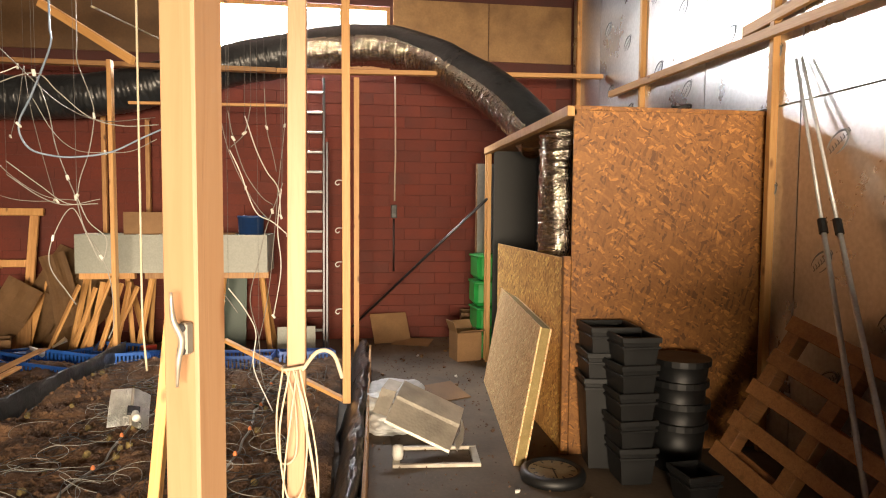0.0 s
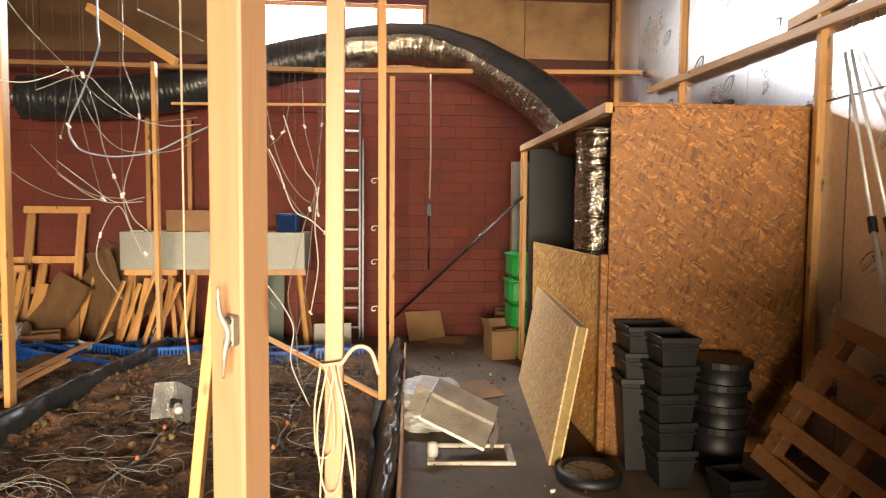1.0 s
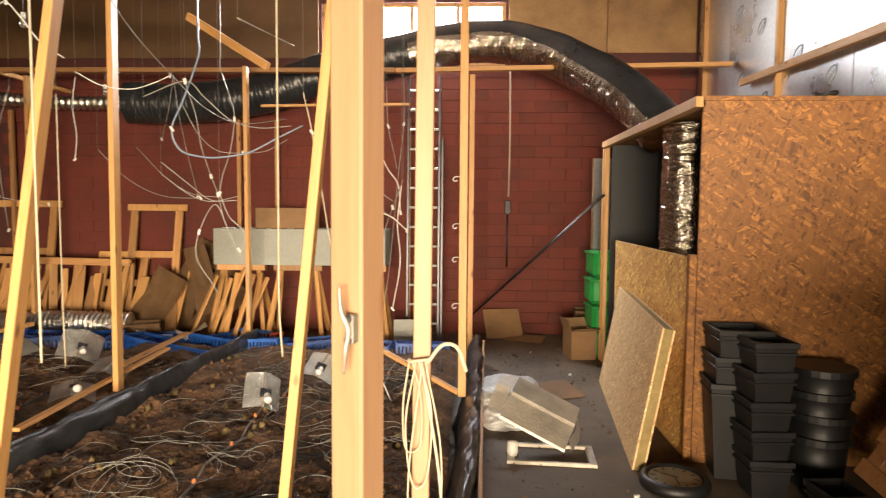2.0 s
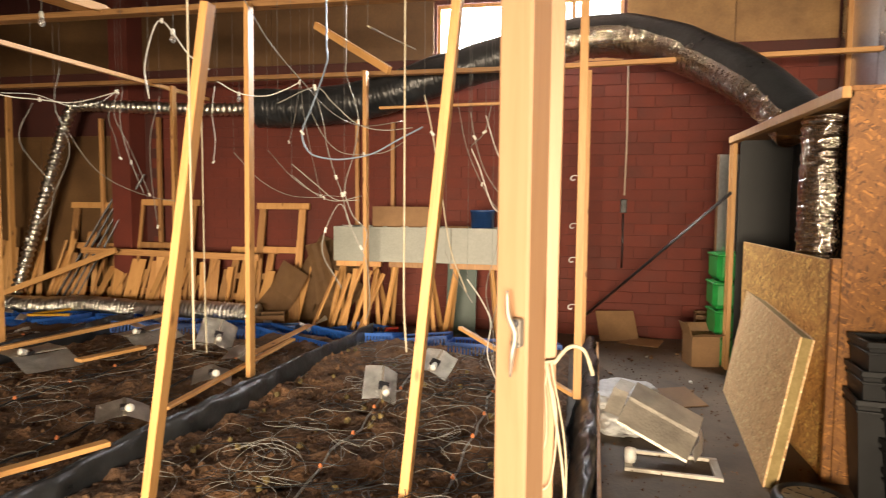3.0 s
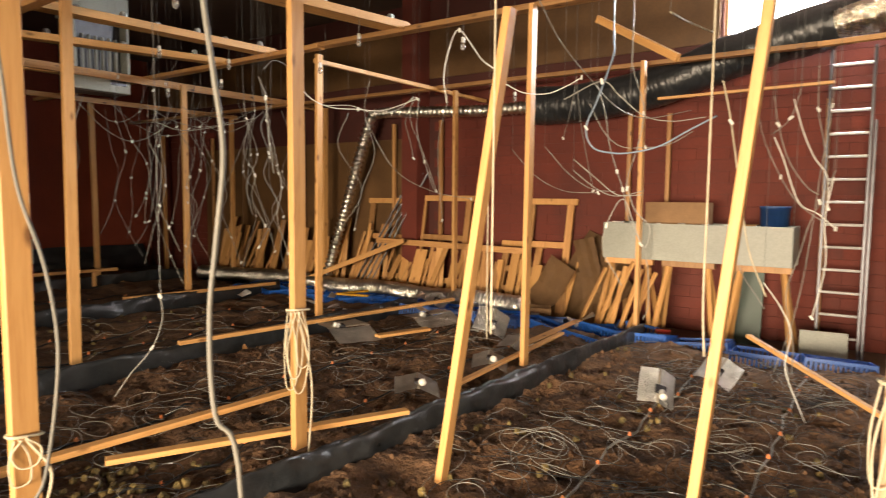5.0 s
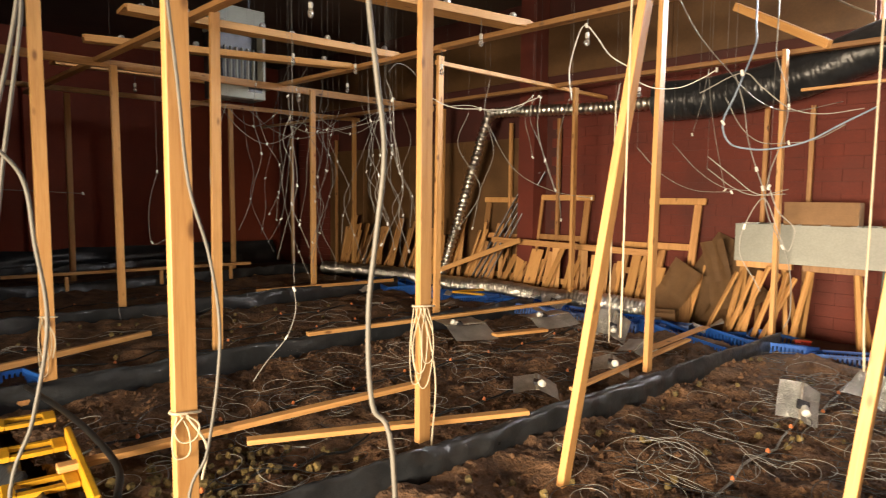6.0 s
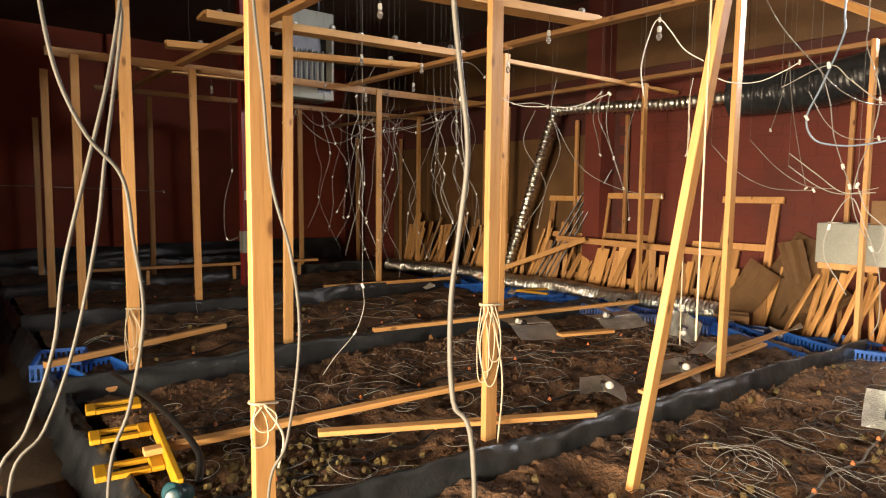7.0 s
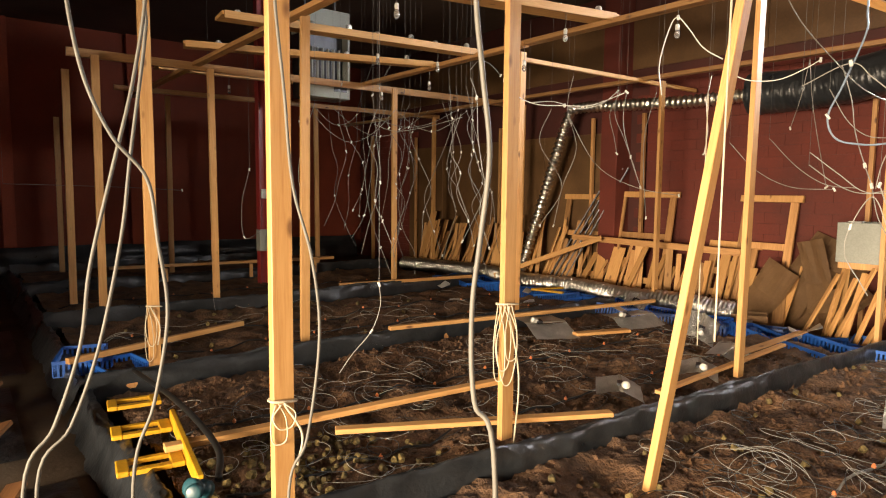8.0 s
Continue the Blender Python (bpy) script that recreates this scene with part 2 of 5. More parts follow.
cube(bm, WX1, Y1 + 0.012, WZ0, X1 + 0.3, Y1 + 0.3, TOP)
cube(bm, WX0, Y1 + 0.012, WZ1, WX1, Y1 + 0.3, TOP)
wall_north = thing("wall_north", bm, MORTAR, Matrix(), "red-painted block wall with dark joints", "wall", kind="structure")
wall_east = thing("wall_east", block(X1 + 0.03, Y0, 0, X1 + 0.3, Y1 + 0.012, TOP), OLD_WOOD, Matrix(), "timber shed wall behind insulation boards", "wall", kind="structure")
wall_west = thing("wall_west", block(X0 - 0.3, Y0, 0, X0, Y1 + 0.3, TOP), DARK_RED, Matrix(), "dark red painted end wall", "wall", kind="structure")
# closing wall out of view; its opening is sized to shape the rear lamp's beam
bm = bmesh.new()
cube(bm, X0 - 0.3, Y0 - 0.3, 0, -2.6, Y0, TOP)
cube(bm, 2.9, Y0 - 0.3, 0, X1 + 0.3, Y0, TOP)
cube(bm, -2.6, Y0 - 0.3, 2.15, 2.9, Y0, TOP)
wall_south = thing("wall_south", bm, RED_PAINT, Matrix(), "unseen red wall, its opening made to shape the fill light", "wall", kind="structure")
# added out of view to keep lamp light off the bins and pallet
wall_partition = thing("wall_partition", block(1.1, -0.62, 0, X1 + 0.02, -0.5, 1.7), RED_PAINT, Matrix(), "unseen low wall added to shade the right side", "wall", kind="structure")


def post(x, y, z0, top, w=0.05, d=0.095, lean=(0, 0), mat=None, label="", name="wooden_post", twist=0):
    way = Vector((lean[0], lean[1], top - z0))
    m, n = Vector((0, 0, 1)).rotation_difference(way).to_matrix().to_4x4(), way.length
    return thing(name, bar_mesh(w, d, n), mat or PINE, Matrix.Translation((x, y, z0)) @ m @ pose(0, 0, 0, 0, 0, twist),
                 label or "pale sawn pine post standing on the bed rim", "post", "posts of the timber frame")


def batten(a, b, w=0.05, h=0.05, mat=None, label="pine batten", cat="batten", twist=0.0, name="batten", group=""):
    m, n = along(a, b, twist)
    return thing(name, bar_mesh(w, h, n), mat or PINE, m, label, cat, group)


# timber frame over the beds
RIM = 0.33
POSTS = [
    (0.09, 2.25, 0.0, 3.3), (0.215, 4.84, 0.28, 3.3), (0.28, 7.41, 0.0, 3.24),
    (-2.40, 0.925, 0.0, 3.3), (-2.6, 2.37, 0.31, 3.3), (-2.5, 4.88, 0.26, 3.36), (-2.19, 6.98, 0.27, 3.24),
    (-5.36, 1.12, 0.26, 3.3), (-5.54, 2.51, 0.29, 3.34), (-5.39, 5.18, 0.3, 3.36), (-5.06, 7.55, 0.0, 3.26),
    (-8.46, 1.26, 0.22, 3.28), (-8.51, 2.63, 0.28, 3.3), (-8.43, 5.43, 0.28, 3.34), (-8.19, 8.0, 0.0, 3.3),
    (-9.43, 1.07, 0.22, 3.24), (-11.81, 2.91, 0.25, 3.36), (-11.19, 5.46, 0.25, 3.32), (-10.42, 7.7, 0.0, 3.25), (-13.3, 1.39, 0.2, 3.0), (-13.6, 8.2, 0.0, 3.1),
]
BIG = post(0.1225, 0.847, 0.0, 3.3, 0.0438, 0.0509, twist=-23.5, mat=NEAR_PINE, label="stout pine post with a screwed-on metal cleat")
for x, y, z0, top in POSTS:
    post(x, y, z0, top, 0.042 if x < -1 else 0.06, 0.088 if x < -1 else 0.05, lean=(random.uniform(-0.03, 0.03), random.uniform(-0.02, 0.02)), mat=NEAR_PINE if x > -0.5 and y < 3 else PINE)
post(-1.88, 2.74, 0.17, 2.66, 0.042, 0.07, lean=(0.36, 0.05), label="loose pine post leaning over the soil bed")
post(-0.66, 3.14, 0.2, 3.22, 0.05, 0.075, lean=(0.27, 0.18), label="loose pine post leaning over the soil bed")
for x, top in ((-2.33, 2.86), (-0.55, 2.9), (-2.85, 3.0), (-6.0, 3.0), (-7.0, 3.0), (-9.3, 3.0), (-12.2, 3.0)):
    post(x, 8.52, 0.0, top, 0.05, 0.06, mat=OLD_WOOD, label="thin brown batten standing against the red wall")


def beam(a, b, h=0.09, w=0.05, label="brown timber beam carried by the posts", mat=None):
    return batten(a, b, w, h, mat or OLD_WOOD, label, "beam", 0, "beam", "beams of the timber frame")


beam((-13.5, 7.38, 3.30), (-0.6, 7.38, 3.28), 0.05, 0.1)
beam((-0.62, 7.43, 3.29), (3.2, 7.43, 3.36), 0.05, 0.08, mat=PINE)
beam((-12.3, 5.06, 3.40), (-5.2, 5.06, 3.40), 0.05, 0.12)
beam((-5.3, 5.1, 3.42), (0.2, 5.0, 3.36), 0.05, 0.12)
beam((-12.3, 2.45, 3.36), (-0.0, 2.5, 3.34), 0.05, 0.1)
beam((-8.62, 1.0, 3.32), (-8.62, 8.2, 3.36), 0.1, 0.05)
beam((-5.45, 5.2, 3.30), (-5.15, 8.5, 3.24), 0.05, 0.05, mat=PINE)
beam((-11.4, 2.0, 3.36), (-10.9, 8.2, 3.33), 0.08, 0.05)
batten((-2.1, 7.2, 2.85), (-0.42, 7.2, 2.87), 0.05, 0.03, PINE, "pale thin batten nailed across the posts")
batten((-2.05, 5.25, 3.26), (-1.27, 4.86, 2.77), 0.04, 0.06, PINE, "short pine batten hanging askew by one end")


def lamp_plank(a, b, lamps):
    m, n = along(a, b)
    p = base("lamp_plank", m, "pine plank laid over the beams with bare lamp sockets on top", "lamp plank", "lamp planks")
    part("plank", block(-0.15, -0.018, 0, 0.15, 0.018, n, 0.003), PINE, p)
    part("edge_batten", block(-0.175, -0.055, 0.02, -0.152, 0.02, n - 0.05, 0.003), PINE, p)
    for k in range(lamps):
        s = part("lamp_socket", lathe([(0.0, 0), (0.03, 0), (0.034, 0.02), (0.034, 0.055), (0.022, 0.07), (0.0, 0.07)], 12), FOIL_FINE, p, "small shiny lamp socket",
                 pose(0.03 - 0.1 * (k % 2), 0.018, n * (k + 0.5) / lamps, -90), True)
    return p


lamp_plank((-6.45, 2.05, 3.45), (-6.15, 5.15, 3.46), 8)
lamp_plank((-7.85, 2.1, 3.42), (-7.0, 5.1, 3.44), 4)
lamp_plank((-4.75, 2.1, 3.46), (-4.12, 5.15, 3.46), 8)
lamp_plank((-9.6, 2.2, 3.44), (-9.4, 5.1, 3.44), 6)

# soil beds with film-covered rims
RIMS = [0.2, -2.42, -5.32, -8.2, -11.0, -13.8]
BY0, BY1 = 0.75, 6.35


def rim(x, y0, y1, top, board, turn=0):
    ob = base("bed_rim", pose(x, y0, 0, 0, 0, turn), "timber bed rim wrapped in black plastic film", "bed rim", "bed rims")
    part("board", block(-0.02, 0, 0, 0.02, y1 - y0, top - 0.11), PINE if board else OLD_WOOD, ob)
    if board:
        part("outer_board", block(0.052, 0, 0, 0.074, y1 - y0, top - 0.06, 0.002), PINE, ob, "bare pine outer board", pose(0, 0, 0))
    n = int((y1 - y0) / 0.06)
    prof = [p.to_2d() for p in spline([(-0.14, 0.02, 0), (-0.085, top - 0.12, 0), (-0.05, top - 0.03, 0), (0.0, top, 0), (0.035, top - 0.03, 0), (0.045, top - 0.12 if board else 0.04, 0)], 3)]
    bm = bmesh.new()
    rows = []
    n *= 2
    for i in range(n + 1):
        y = (y1 - y0) * i / n
        row = []
        for k, (px, pz) in enumerate(prof):
            w = noise.noise((x * 3, y * 1.6, k * 0.25)) * 0.045 + noise.noise((x * 3 + 9, y * 7 + k * 0.5, k * 0.6)) * 0.028
            w += 0.016 * abs(noise.noise((x + 4, y * 16 + k * 1.1, k * 0.3)))
            row.append(bm.verts.new((px + w * 0.8, y, max(0.02, pz + w))))
        rows.append(row)
    for a, b in zip(rows, rows[1:]):
        for k in range(len(prof) - 1):
            bm.faces.new((a[k], b[k], b[k + 1], a[k + 1]))
    part("film", bm, BLACK_FILM, ob, "creased black plastic film", None, True)
    return ob


for x in RIMS:
    rim(x - (0.18 if x == -2.42 else 0), 0.62 if x < 0 else 0.95, 6.95, RIM, x > 0, -4.2 if x == -2.42 else (-1.6 if x > 0 else 0))
for a, b in zip(RIMS[2:], RIMS[1:]):
    rim(b - 0.08, 0.62, 0.62 + b - a - 0.16, RIM - 0.09, False, 90)


def soil_bed(x0, x1, step):
    nu, nv = int((x1 - x0) / step), int((BY1 + 0.4 - BY0) / step)

    def f(u, v):
        x, y = x0 + (x1 - x0) * u, BY0 + (BY1 + 0.4 - BY0) * v
        z = 0.175 + 0.06 * noise.noise((x * 1.3, y * 1.3, 1)) + 0.06 * noise.noise((x * 4, y * 4, 5)) + 0.05 * abs(noise.noise((x * 10, y * 10, 2))) + 0.022 * noise.noise((x * 24, y * 24, 7))
        edge = min(u, 1 - u) * (x1 - x0)
        return (x, y, z - 0.05 * math.exp(-edge / 0.08))
    return thing("soil_bed", sheet(f, nu, nv), SOIL, Matrix(), "dark brown potting soil raked over in the bed", "soil", "soil beds", "stuff", True)


for k, (a, b) in enumerate(zip(RIMS[1:], RIMS)):
    soil_bed(a - (0.13 if k == 0 else -0.03), b - 0.06, (0.03, 0.03, 0.05, 0.07, 0.1)[k])

# ---- the plywood band, windows and wall of insulation boards ----


def wall_panel(name, x0, z0, x1, z1, mat, label, y=Y1):
    return thing(name, block(x0, y - 0.012, z0, x1, y + 0.01, z1, 0.002), mat, Matrix(), label, "wall board", "plywood boards over the wall")


for x0, x1 in ((0.76, 2.05), (2.06, 3.22)):
    wall_panel("plywood_board", x0, 3.78, x1, 4.55, PLY, "pale plywood board screwed above the red wall")
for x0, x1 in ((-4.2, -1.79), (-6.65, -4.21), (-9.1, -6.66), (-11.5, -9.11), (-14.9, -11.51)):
    wall_panel("plywood_board", x0, 3.72, x1, 4.62, SHADED_PLY, "plywood board above the red wall, darkened for shade")

window = base("window_1", Matrix.Translation(((WX0 + WX1) / 2, Y1, WZ0)), "high strip window with three blown-out panes", "window", "", "structure")
half = (WX1 - WX0) / 2
bm = block(-half, 0.05, 0, half, 0.12, 0.05)
cube(bm, -half, 0.05, WZ1 - WZ0 - 0.05, half, 0.12, WZ1 - WZ0)
for px in (-half + 0.025, -0.02, 0.6, half - 0.025):
    cube(bm, px - 0.025, 0.05, 0.05, px + 0.025, 0.12, WZ1 - WZ0 - 0.05)
part("window_frame", bm, PINE, window)
GLOW, gt, gp = material("overcast_sky")
gp.inputs["Base Color"].default_value = (0.9, 0.9, 0.9, 1)
gp.inputs["Emission Color"].default_value = (0.95, 0.98, 1.0, 1)
gp.inputs["Emission Strength"].default_value = 5.0
thing("backdrop", block(-6, 11.0, 2.5, 5, 11.05, 9.0), GLOW, Matrix(), "bright white overcast sky outside the window", "sky", kind="structure")

PRINT = plain("grey_print", (0.16, 0.17, 0.18), (0.22, 0.23, 0.24), 20, 0.6)
STUD = "pine stud fixed over the insulation boards"
for y in (8.3, 6.38, 4.27):
    batten((X1 - 0.035, y, 0.0), (X1 - 0.035, y, TOP), 0.06, 0.05, PINE if y < 8 else OLD_WOOD, STUD, "stud", 0, "stud", "wall studs")
for k, (y0, y1) in enumerate(((7.62, 8.6), (6.42, 7.61), (5.22, 6.41), (4.02, 5.21), (2.82, 4.01), (1.62, 2.81), (0.42, 1.61), (-0.78, 0.41), (-2.4, -0.79))):
    for z0, z1 in ((0.02, 2.48), (2.49, 4.98)):
        b = base("insulation_board", Matrix.Translation((X1 + 0.002, y0, z0)), "silver foil-faced insulation board with printed marks", "insulation board", "insulation boards")
        part("board", block(-0.012, 0, 0, 0.026, y1 - y0, z1 - z0, 0.002), SILVER_BOARD, b)
        if k in (1, 2, 3, 4):
            for j in range(3):
                for i in range(2):
                    cy, cz = 0.3 + 0.55 * i + 0.1 * (j % 2), 0.35 + 0.75 * j + 0.3 * i
                    mark = sweep([(-0.0135, cy + 0.10 * math.cos(a * 0.262), cz + 0.055 * math.sin(a * 0.262)) for a in range(2, 21)], [0.002 + 0.006 * math.sin(math.pi * q / 18) for q in range(19)], 4)
                    for q in range(8):
                        cube(mark, -0.0155, cy - 0.12 + 0.027 * q, cz - 0.016, -0.0135, cy - 0.102 + 0.027 * q, cz - 0.009)
                        cube(mark, -0.0155, cy - 0.12 + 0.027 * q, cz - 0.0085, -0.0135, cy - 0.114 + 0.027 * q, cz + 0.016)
                    bmesh.ops.rotate(mark, verts=mark.verts, cent=(0, cy, cz), matrix=Matrix.Rotation(radians(-38), 3, "X"))
                    part("printed_mark", mark, PRINT, b, "grey printed bar in a loop")
batten((X1 - 0.1, 7.05, 3.08), (X1 - 0.1, 3.3, 2.96), 0.05, 0.07, PINE, "long pine rail crossing the insulation boards")
batten((X1 - 0.05, 4.62, 3.10), (X1 - 0.05, 2.6, 3.2), 0.04, 0.08, PINE, "pine rail nailed to the studs")

# ---- OSB_SHADED cabin ----
BX0, BX1, BYF, BYB, BH = 1.785, 3.225, 4.35, 7.2, 2.455
cabin = base("osb_cabin", Matrix.Translation((BX0, BYF, 0)), "tall cabin of strand board with an open side", "cabin")
w, d = BX1 - BX0, BYB - BYF
part("front_panel", block(0.0, 0, 0.0, w, 0.02, BH, 0.002), OSB_SHADED, cabin, "rough orange strand board panel")
part("top_panel", block(0.02, 0.022, BH - 0.03, w, d, BH - 0.01), OSB_SHADED, cabin)
part("back_panel", block(0.05, d - 0.02, 0, w, d, BH - 0.032), BLACK_PLASTIC, cabin, "flat black panel inside the cabin")
part("inner_panel", block(0.55, 0.022, 0, 0.57, d - 0.022, BH - 0.032), BLACK_PLASTIC, cabin, "flat black panel inside the cabin")
part("top_rail", block(-0.05, 0.0, BH - 0.06, 0.018, d + 0.05, BH + 0.01, 0.003), PINE, cabin)
part("front_trim", block(0.0, -0.012, BH - 0.02, w, -0.002, BH + 0.012, 0.002), OSB_SHADED, cabin)
part("corner_post", block(-0.055, 0.0, 0, -0.004, 0.05, 1.42, 0.003), OSB_SHADED, cabin)
for yy in (d - 0.06, d + 0.05):
    part("corner_post", block(-0.03, yy, 0, 0.015, yy + 0.045, BH - 0.065, 0.003), PINE, cabin)
part("side_panel", block(0.1, 0.006, 0.0, 2.22, 0.03, 1.40, 0.002), OSB_LIT, cabin, "rough orange strand board panel", pose(0, 0, 0, 0, 0, 90))

vent = base("vent_duct", Matrix.Translation((2.0, 5.3, 0)), "crinkled silver flexible duct standing in the cabin", "duct")


def hose(points, r, pitch, depth, sides=20):
    """A corrugated flexible duct."""
    pts = spline(points, 40)
    dense = []
    length = 0.0
    for a, b in zip(pts, pts[1:]):
        length += (b - a).length
    n = int(length / pitch * 4)
    step, acc, cur = length / n, 0.0, 0
    out, rad = [pts[0]], [r]
    pos, need = pts[0], step
    for b in pts[1:]:
        while (b - pos).length >= need:
            pos = pos + (b - pos).normalized() * need
            out.append(pos)
            need = step
        need -= (b - pos).length
        pos = b
    rad = [r + depth * math.sin(i * math.pi / 2) + 0.25 * depth * noise.noise((i * 0.37, r * 9, 0)) for i in range(len(out))]
    return sweep(out, rad, sides)


def crinkled(points, r, a0, a1, seed, depth=0.012, sides=26, pitch=0.011, full=False):
    """Foil or film skin over part of a duct's girth, with creases running round it; angles from the upper side, in degrees."""
    pts = spline(points, 30)
    run = [0.0]
    for a, b in zip(pts, pts[1:]):
        run.append(run[-1] + (b - a).length)
    bm, rows, i = bmesh.new(), [], 0
    for k in range(int(run[-1] / pitch) + 1):
        d = k * pitch
        while i < len(pts) - 2 and run[i + 1] < d:
            i += 1
        p = pts[i].lerp(pts[i + 1], min(1.0, (d - run[i]) / max(1e-6, run[i + 1] - run[i])))
        t = (pts[min(i + 3, len(pts) - 1)] - pts[max(i - 2, 0)]).normalized()
        side = t.cross(Vector((0, 0, 1) if abs(t.z) < 0.9 else (0, 1, 0))).normalized()
        up = side.cross(t)
        row = []
        for q in range(sides + (0 if full else 1)):
            ang = radians(a0 + (a1 - a0) * q / sides)
            crease = noise.noise((d * 42, ang * 1.1, seed)) + 0.7 * noise.noise((d * 95, ang * 2.6, seed + 5)) - 0.5 * abs(noise.noise((d * 16, ang * 3.5, seed + 9)))
            rr = r + depth * crease + 0.02 * noise.noise((d * 2.2, ang * 0.8, seed + 2))
            row.append(bm.verts.new(p + (up * math.cos(ang) + side * math.sin(ang)) * rr))
        rows.append(row)
    for a, b in zip(rows, rows[1:]):
        for q in range(len(a) - (0 if full else 1)):
            bm.faces.new((a[q], b[q], b[(q + 1) % len(a)], a[(q + 1) % len(a)]))
    return bm


def crumple(bm, amount, scale):
    for v in bm.verts:
        v.co += noise.noise_vector(v.co * scale) * amount
    return bm


part("sleeve", crinkled([(0, 0, 0), (0.02, 0, 0.8), (0.0, -0.02, 1.6), (0.02, 0, 2.41)], 0.19, 0, 360, 3.0, 0.014, 40, 0.012, True), FOIL, vent, "", None, True)

# the large insulated duct under the window
duct = base("air_duct", Matrix(), "thick black insulated duct with a silver crinkled underside", "duct")
DUCT = [(-4.1, 8.05, 3.02), (-3.4, 8.1, 3.02), (-2.5, 8.1, 3.12), (-1.4, 8.15, 3.45), (-0.5, 8.15, 3.66), (0.3, 8.1, 3.78), (0.95, 7.9, 3.68), (1.5, 7.4, 3.32), (1.9, 6.9, 2.93), (2.2, 6.5, 2.48)]
part("sleeve", crinkled(DUCT, 0.255, -115, 75, 1.0, 0.004, 30, 0.03), BLACK_FILM, duct, "smooth black film upper side", None, True)
part("film_underside", crinkled(DUCT[:5], 0.25, 72, 248, 4.0, 0.010, 30, 0.014), BLACK_FILM, duct, "slack black film", None, True)
part("foil_underside", crinkled(DUCT[4:], 0.25, 72, 248, 2.0, 0.013, 34, 0.011), FOIL, duct, "bare silver crinkled foil", None, True)
flex = base("flexible_hose", Matrix(), "thin ribbed aluminium hose hanging down to the beds", "hose")
part("hose", hose([(-4.0, 8.05, 3.02), (-5.0, 8.08, 3.03), (-6.2, 8.1, 3.1), (-7.0, 8.05, 3.12), (-7.12, 8.0, 2.95), (-7.3, 7.95, 2.4), (-7.6, 7.95, 1.6), (-7.98, 7.9, 0.5), (-8.1, 7.9, 0.2)], 0.075, 0.085, 0.018, 14), BRIGHT_FOIL, flex, "", None, True)
ground_hose = base("ground_hose", Matrix(), "crinkled silver duct lying along the bed ends", "duct")
part("hose", crumple(hose([(-3.9, 7.6, 0.26), (-4.8, 7.55, 0.28), (-5.6, 7.58, 0.24), (-6.6, 7.65, 0.26), (-7.4, 7.5, 0.24), (-8.6, 7.65, 0.25), (-9.8, 7.7, 0.22), (-11.2, 7.5, 0.2)], 0.13, 0.06, 0.016, 16), 0.02, 9), BRIGHT_FOIL, ground_hose, "", None, True)

coil = base("cable_coil", pose(2.62, 4.5, BH - 0.008), "small black cable coil lying on top of the cabin", "cable coil")
for k in range(4):
    part("turn", sweep([(0.07 * math.cos(a * 0.35 + k) + 0.01 * k, 0.05 * math.sin(a * 0.35 + k), 0.012 + 0.016 * k + 0.01 * math.sin(a * 0.7 + k)) for a in range(19)], 0.009, 6), BLACK_PLASTIC, coil, "", None, True)

# ---- things in the passage ----


def leaning_panel():
    m = Matrix.Translation((1.345, 4.19, 0.004)) @ Euler((0, 0, radians(-6))).to_matrix().to_4x4() @ Euler((0, radians(10), 0)).to_matrix().to_4x4()
    p = base("sandwich_panel", m, "pale chipboard panel with a foam core leaning on the cabin", "panel")
    part("face", block(0, -0.012, 0, 2.15, 0, 0.97, 0.002), OSB_PALE, p, "", pose(0, 0, 0, 0, 0, 90))
    part("foam_core", block(0.0125, 0.004, 0.004, 0.07, 2.146, 0.966), plain("foam", (0.24, 0.17, 0.06), (0.36, 0.27, 0.11), 14, 0.9, 0, 0.6, 90), p, "crumbling yellow foam")
    part("back_face", block(0.0705, 0, 0, 0.082, 2.15, 0.97, 0.002), OSB_PALE, p)


leaning_panel()


def crate_bin(m, w, d, h, mat, label, group, name="storage_bin", flare=0.03):
    """An open bin with a rolled rim, ribs and hollow inside."""
    b = base(name, m, label, "bin", group)
    bm = bmesh.new()
    t = 0.008

    def ring(hw, hd, z):
        return [bm.verts.new((sx * hw, sy * hd, z)) for sx, sy in ((-1, -1), (1, -1), (1, 1), (-1, 1))]
    rs = [ring(w / 2 - flare, d / 2 - flare, 0), ring(w / 2 - 0.008, d / 2 - 0.008, h - 0.03), ring(w / 2 - t - 0.008, d / 2 - t - 0.008, h - 0.03), ring(w / 2 - flare - t, d / 2 - flare - t, 0.012)]
    for a, c in zip(rs, rs[1:]):
        for k in range(4):
            bm.faces.new((a[k], a[(k + 1) % 4], c[(k + 1) % 4], c[k]))
    bm.faces.new(rs[0][::-1])
    bm.faces.new(rs[-1])
    part("body", bm, mat, b)
    bm = bmesh.new()
    for z0, z1, o in ((h - 0.035, h, 0.004), (h - 0.075, h - 0.06, 0.0)):
        cube(bm, -w / 2 - o, -d / 2 - o, z0, w / 2 + o, -d / 2 + 0.012, z1, 0.003)
        cube(bm, -w / 2 - o, d / 2 - 0.012, z0, w / 2 + o, d / 2 + o, z1, 0.003)
        cube(bm, -w / 2 - o, -d / 2 + 0.0125, z0, -w / 2 + 0.012, d / 2 - 0.0125, z1, 0.003)
        cube(bm, w / 2 - 0.012, -d / 2 + 0.0125, z0, w / 2 + o, d / 2 - 0.0125, z1, 0.003)
    part("rim", bm, mat, b)
    return b


